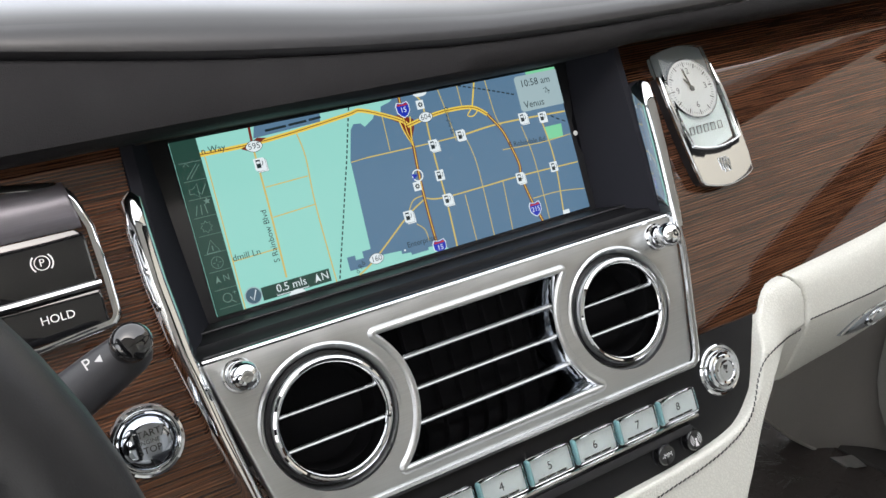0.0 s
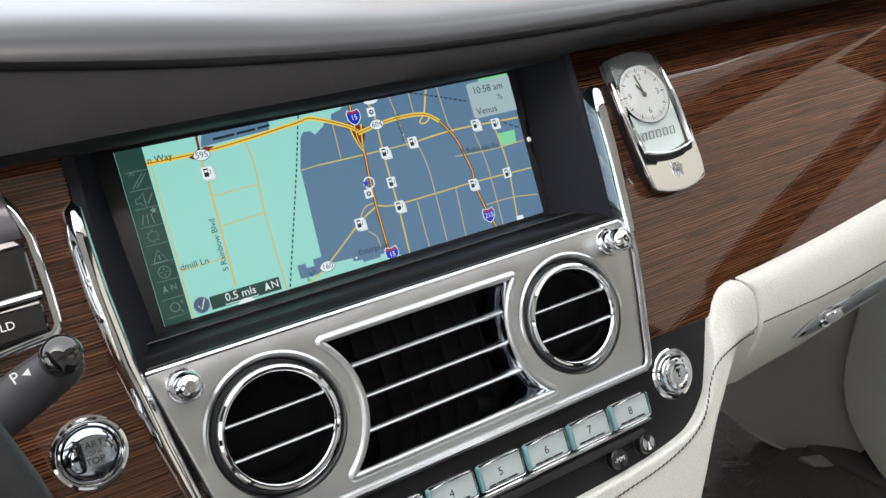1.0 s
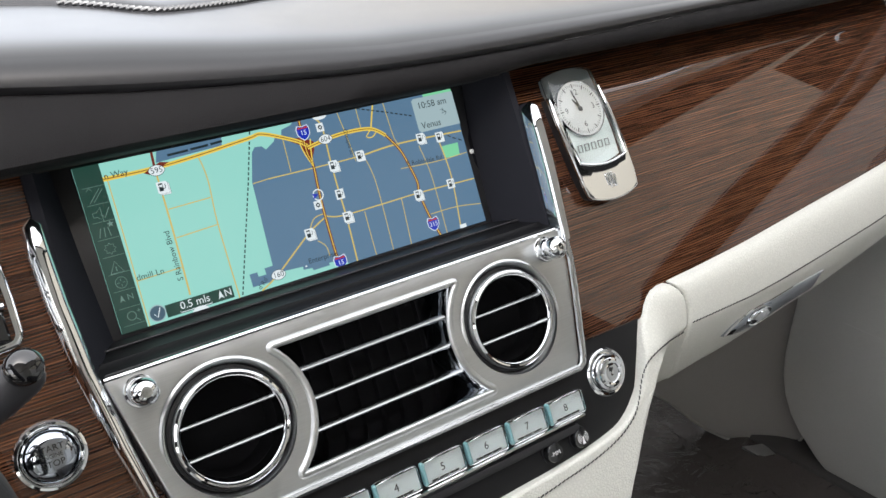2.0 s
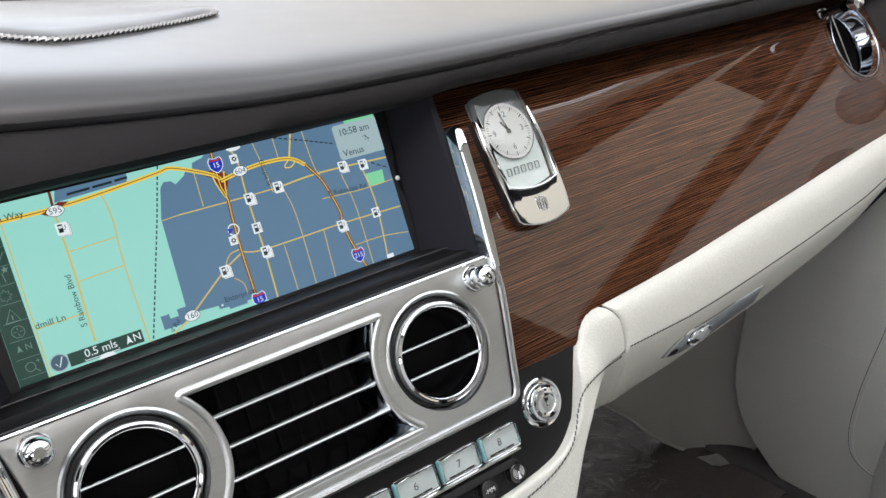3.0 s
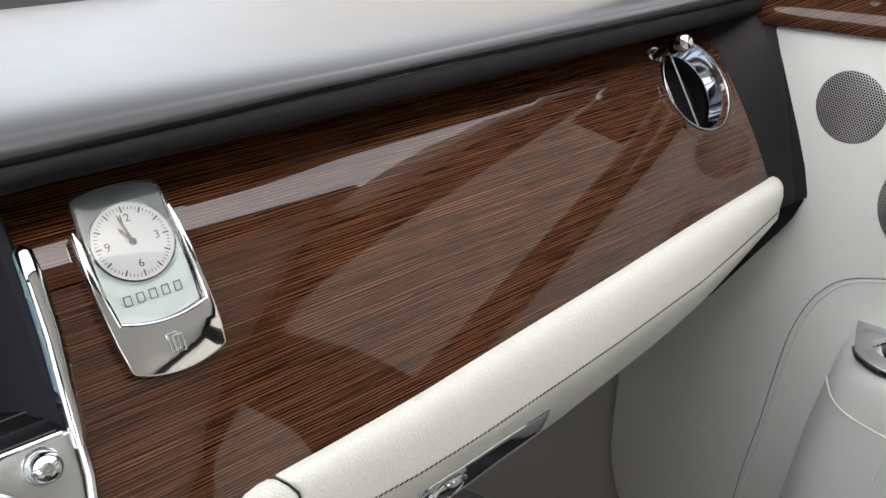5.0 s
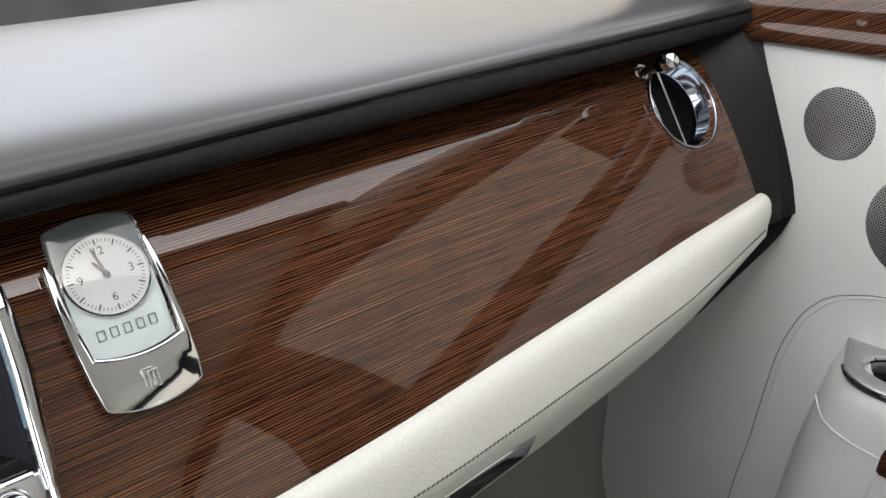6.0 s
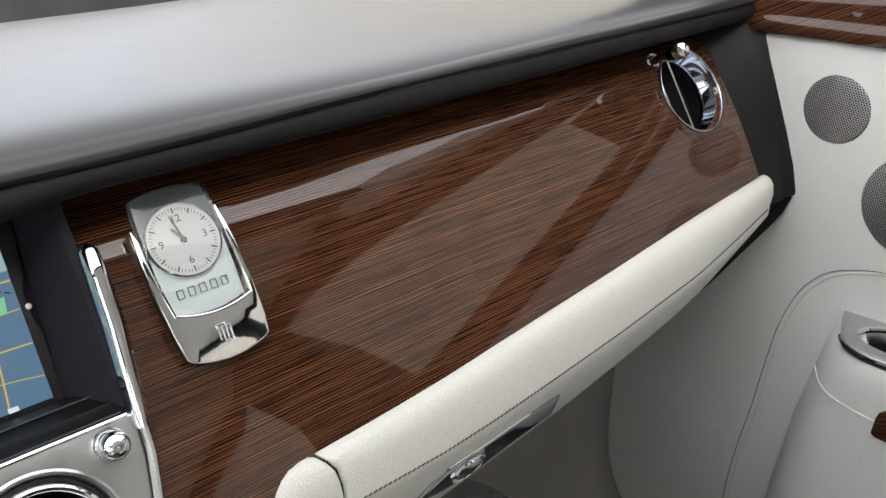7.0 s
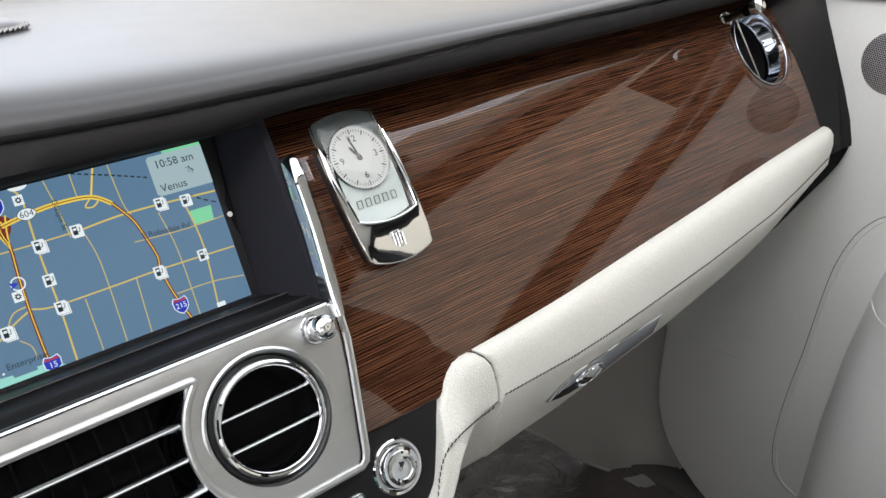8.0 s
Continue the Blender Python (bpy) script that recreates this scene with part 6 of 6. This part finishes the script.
# ---- footwell ----
KICK = [(0.800, 0.338, -0.495), (0.797, 0.352, -0.515), (0.790, 0.378, -0.533), (0.778, 0.405, -0.535), (0.760, 0.430, -0.527), (0.735, 0.450, -0.508), (0.700, 0.462, -0.474), (0.66, 0.466, -0.425), (0.60, 0.468, -0.37)]
rows = []
for p in smooth_line(KICK, 4):
    row = [p + Vector((0.012, 0.03, 0.004)), p + Vector((0.004, 0.006, -0.001)), p + Vector((0, 0, 0.006))]
    h = -0.13 - p.z
    row += [p + Vector((0.01 * math.sin(3 * u), -0.404 * u * h, u * h)) for u in (0.15, 0.3, 0.5, 0.75, 1.0)]
    rows.append(row)
kick = thing("footwell_panel", (0.72, 0.4, -0.3), "taupe leather kick panel at the side of the footwell", "footwell panel")
part("padding", loft(bmesh.new(), rows), TAUPE, kick)
part("piping", sweep(bmesh.new(), [p + Vector((0.001, 0.0, 0.002)) for p in smooth_line(KICK, 4)], 0.0022, 8), TAUPE, kick, "leather piping along the foot")
sill = thing("door_sill", (0.79, 0.10, -0.62), "polished metal sill plate beside the footwell", "sill plate")
bm = bmesh.new()
rows = [[(0.7355, *level(Y, 0.010)), (0.7360, *level(Y, 0.0140)), (0.738, *level(Y - 0.002, 0.0152)), (0.748 - w, *level(Y - 0.010, 0.0178)), (0.762 - w, *level(Y - 0.018, 0.0195)), (0.764 - w, *level(Y - 0.019, 0.0150))] for Y, w in ((0.196, 0.004), (0.190, 0.004), (0.180, 0.006), (0.168, 0.010))]
part("plate", loft(bm, rows), CHROME, sill, sharp=40)
SILL_Y = ((0.30, 0.35), (0.20, 0.9), (0.163, 1.0), (0.150, 1.0), (0.05, 1.0), (-0.5, 1.0), (-1.0, 1.0))
rows = [[(0.700, *level(Y, 0.0005)), (0.716, *level(Y, 0.004 * k)), (0.735, *level(Y, 0.012 * k)), (0.752, *level(Y, 0.017 * k)), (0.760, *level(Y, 0.018 * k))] for Y, k in SILL_Y]
part("cover", loft(bmesh.new(), rows), CARPET, sill, "dark sill cover under clear film", sharp=40)
rows = [[(0.758, *level(Y, 0.015 * k)), (0.758, *level(Y, 0.020 * k)), (0.760, *level(Y, 0.0225 * k)), (0.80, *level(Y, 0.030 * k)), (0.86, *level(Y, 0.034 * k))] for Y, k in SILL_Y if Y < 0.21]
part("side_strip", loft(bmesh.new(), rows), plastic("grey_sill_plastic", (0.060, 0.057, 0.055), 0.6, 600, 0.5), sill, "dark grey plastic strip", sharp=40)
# plain seat added out of view so that less light reaches the footwell
seat = thing("unseen_seat", (0.46, *level(-0.85, 0.3)), "unseen cream passenger seat added to shade the footwell", "seat")
for name, lo, hi in (("cushion", (0.19, -1.00, 0.16), (0.70, -0.50, 0.33)), ("backrest", (0.19, -1.22, 0.20), (0.70, -1.02, 0.86))):
    bm = box(bmesh.new(), lo, hi, 0.05, 4)
    for v in bm.verts:
        v.co = Vector((v.co.x, *level(v.co.y, v.co.z)))
    part(name, bm, CREAM_SOFT, seat, sharp=60)
tunnel = structure("console_side", loft(bmesh.new(), [[(0.165, -0.02, -0.19), (0.15, 0.0, -0.26), (0.11, 0.03, -0.36), (0.13, 0.05, -0.70)], [(0.165, 0.42, -0.19), (0.15, 0.42, -0.26), (0.13, 0.42, -0.36), (0.15, 0.42, -0.75)]]), BLACK, "dark side of the centre console", "console")
under = structure("glovebox_underside", loft(bmesh.new(), [[(0.16, -0.005, -0.20), (0.30, 0.008, -0.194), (0.50, 0.022, -0.18), (0.74, 0.035, -0.138)], [(0.16, 0.40, -0.20), (0.30, 0.40, -0.18), (0.50, 0.40, -0.16), (0.80, 0.40, -0.13)]]), BLACK, "black underside of the glovebox", "glovebox")

# second unseen seat, added to hold back light from the rear left
seat_d = thing("unseen_seat", (-0.42, *level(-1.0, 0.3)), "unseen cream driver's seat added to block rear light", "seat")
bm = box(bmesh.new(), (-0.68, -1.24, 0.20), (-0.18, -1.04, 0.90), 0.05, 4)
for v in bm.verts:
    v.co = Vector((v.co.x, *level(v.co.y, v.co.z)))
part("backrest", bm, CREAM_SOFT, seat_d, sharp=60)
bm = box(bmesh.new(), (-0.68, -1.02, 0.16), (-0.18, -0.56, 0.32), 0.05, 4)
for v in bm.verts:
    v.co = Vector((v.co.x, *level(v.co.y, v.co.z)))
part("cushion", bm, CREAM_SOFT, seat_d, sharp=60)

# ---- driver's side ----
pod = thing("light_switch_pod", (-0.205, -0.035, 0.0), "chrome-framed switch pod with gloss black buttons", "switch pod")
LY = lambda x, z: -0.030 + 0.07 * z
pod_line = round_corners([(-0.262, 0.034), (-0.235, 0.0385), (-0.2027, 0.0385), (-0.1800, 0.0352), (-0.1740, 0.028), (-0.1700, 0.0122), (-0.1690, -0.012), (-0.1692, -0.030), (-0.1730, -0.0348), (-0.2061, -0.0385), (-0.240, -0.038), (-0.262, -0.033)], 0.006, 3, 12)
inner = [(p.x, p.y) for p in inset([Vector(p) for p in turned(pod_line)], 0.0040)]
bm = bmesh.new()
plate(bm, pod_line, lambda x, z: LY(x, z) - 0.006, 0.008, 0.0028, 4, [inner])
part("surround", bm, CHROME, pod, "polished chrome frame", sharp=50)


def pod_button(name, z0, z1, mat, bulge, lab):
    rows = []
    for k in range(9):
        u = k / 8
        z = z0 + (z1 - z0) * u
        rows.append([(x, LY(x, z) - 0.0045 - bulge * math.sin(math.pi * min(1, u * 1.0)) ** 0.5 + (0.0008 if i in (0, 6) else 0), z) for i, x in enumerate((-0.259, -0.258, -0.235, -0.215, -0.195, -0.1765 - 0.003 * u * (z > 0.01), -0.1755 - 0.003 * u * (z > 0.01)))])
    return part(name, loft(bmesh.new(), rows), mat, pod, lab)


pod_button("domed_top", 0.0125, 0.0342, brushed("grey_metal_dome", (0.20, 0.19, 0.215), 0.36, metal=0.35), 0.0060, "satin grey domed top")
pod_button("parking_button", -0.0130, 0.0120, GLOSS, 0.0007, "gloss black parking brake button")
pod_button("hold_button", -0.0335, -0.0160, GLOSS, 0.0007, "gloss black hold button")
part("divider", sweep(bmesh.new(), [(-0.259, LY(0, -0.0145) - 0.006, -0.0148), (-0.21, LY(0, -0.0145) - 0.007, -0.0146), (-0.1745, LY(0, -0.0145) - 0.006, -0.0138)], 0.0018, 8), CHROME, pod, "chrome divider")
lettering("lettering", "HOLD", 0.0052, WHITE_INK, pod, (-0.1955, LY(0, -0.024) - 0.0056, -0.0240))
lettering("lettering", "P", 0.0047, WHITE_INK, pod, (-0.1955, LY(0, 0.0) - 0.0056, 0.0010))
bm = bmesh.new()
disc_ring(bm, -0.1955, 0.0010, 0.0029, 0.0033, LY(0, 0.0) - 0.0056)
for s in (-1, 1):
    ribbon(bm, [(-0.1955 + s * 0.0045 * math.cos(a), 0.0010 + 0.0045 * math.sin(a)) for a in [-0.8 + 0.2 * k for k in range(9)]], 0.0006, LY(0, 0.0) - 0.0056)
part("brake_sign", bm, WHITE_INK, pod, smooth=False)

start = thing("start_button", (-0.1745, -0.037, -0.089), "round chrome engine start button in the veneer", "button")
c = (-0.1745, LY(-0.17, -0.089), -0.0885)
part("bezel_ring", lathe(bmesh.new(), c, [(0.0170, -0.001), (0.0170, 0.0010), (0.0162, 0.0026), (0.0150, 0.0030), (0.0142, 0.0022), (0.0138, 0.0008)]), CHROME, start)
part("stepped_ring", lathe(bmesh.new(), c, [(0.0139, 0.0004), (0.0136, 0.0026), (0.0128, 0.0034), (0.0120, 0.0024), (0.0116, 0.0008)]), CHROME, start)
# cap darkened in colour in place of dark reflections
part("cap", lathe(bmesh.new(), c, [(0.0117, 0.0), (0.0114, 0.0032), (0.0100, 0.0044), (0.0070, 0.0052), (0.0035, 0.0056), (0.0, 0.0057)]), DARKENED_CHROME, start, "domed chrome cap")
for w, s, dz in (("START", 0.0043, 0.0040), ("ENGINE", 0.0028, 0.0003), ("STOP", 0.0043, -0.0034)):
    lettering("lettering", w, s, GLOSS, start, (c[0], c[1] - 0.0053, c[2] + dz), (90, 0, 0), 0.0004)

stalk = thing("gear_stalk", (-0.19, -0.128, -0.04), "dark grey column stalk with gloss black end button", "stalk")
pa, pb = Vector((-0.174, -0.127, -0.0385)), Vector((-0.30, -0.100, -0.094))
d = (pb - pa).normalized()
path = [pa, pa + d * 0.002, pa + d * 0.006, pa + d * 0.016, pa + d * 0.032, pa + d * 0.06, pb]
part("lever", sweep(bmesh.new(), path, 0.008, 20, 0.8, [0.0046, 0.0068, 0.0082, 0.0090, 0.0094, 0.0098, 0.0105]), plastic("stalk_grey", (0.032, 0.032, 0.036), 0.42), stalk)
part("end_button", lathe(bmesh.new(), (-0.1790, -0.1345, -0.0372), [(0.0072, -0.003), (0.0070, 0.0010), (0.0056, 0.0028), (0.0032, 0.0038), (0.0, 0.0042)], (0.1, -1, 0.15), 28), GLOSS, stalk, "gloss black dome")
ang = math.degrees(math.atan2(0.0555, 0.126))
lettering("lettering", "P", 0.0056, WHITE_INK, stalk, (-0.1948, -0.1366, -0.0402), (90, -16, -12))
bm = bmesh.new()
bm.faces.new([bm.verts.new(p) for p in ((-0.1925, -0.1374, -0.0398), (-0.1902, -0.1378, -0.0379), (-0.1899, -0.1378, -0.0406))])
part("arrow_sign", bm, WHITE_INK, stalk, smooth=False)

wheel = thing("steering_wheel", (-0.385, -0.2, -0.113), "black leather steering wheel", "steering wheel")
R0 = 0.180
part("rim", sweep(bmesh.new(), [(-0.385 + R0 * math.cos(a), -0.2, -0.113 + R0 * math.sin(a)) for a in [2 * math.pi * k / 72 for k in range(73)]], 0.0155, 16), RIM_HIDE, wheel, "black leather rim")
part("hub", lathe(bmesh.new(), (-0.385, -0.19, -0.125), [(0.075, -0.03), (0.072, 0.01), (0.055, 0.022), (0.0, 0.026)]), BLACK_HIDE, wheel)
for a in (0.0, math.pi, -math.pi / 2):
    part("spoke", sweep(bmesh.new(), [(-0.385 + 0.06 * math.cos(a), -0.19, -0.125 + 0.06 * math.sin(a)), (-0.385 + R0 * math.cos(a), -0.197, -0.113 + R0 * math.sin(a))], 0.013, 10, 0.5), BLACK_HIDE, wheel)
part("column", sweep(bmesh.new(), [(-0.385, -0.18, -0.125), (-0.385, -0.02, -0.135)], 0.045, 16), BLACK, wheel, "black steering column")
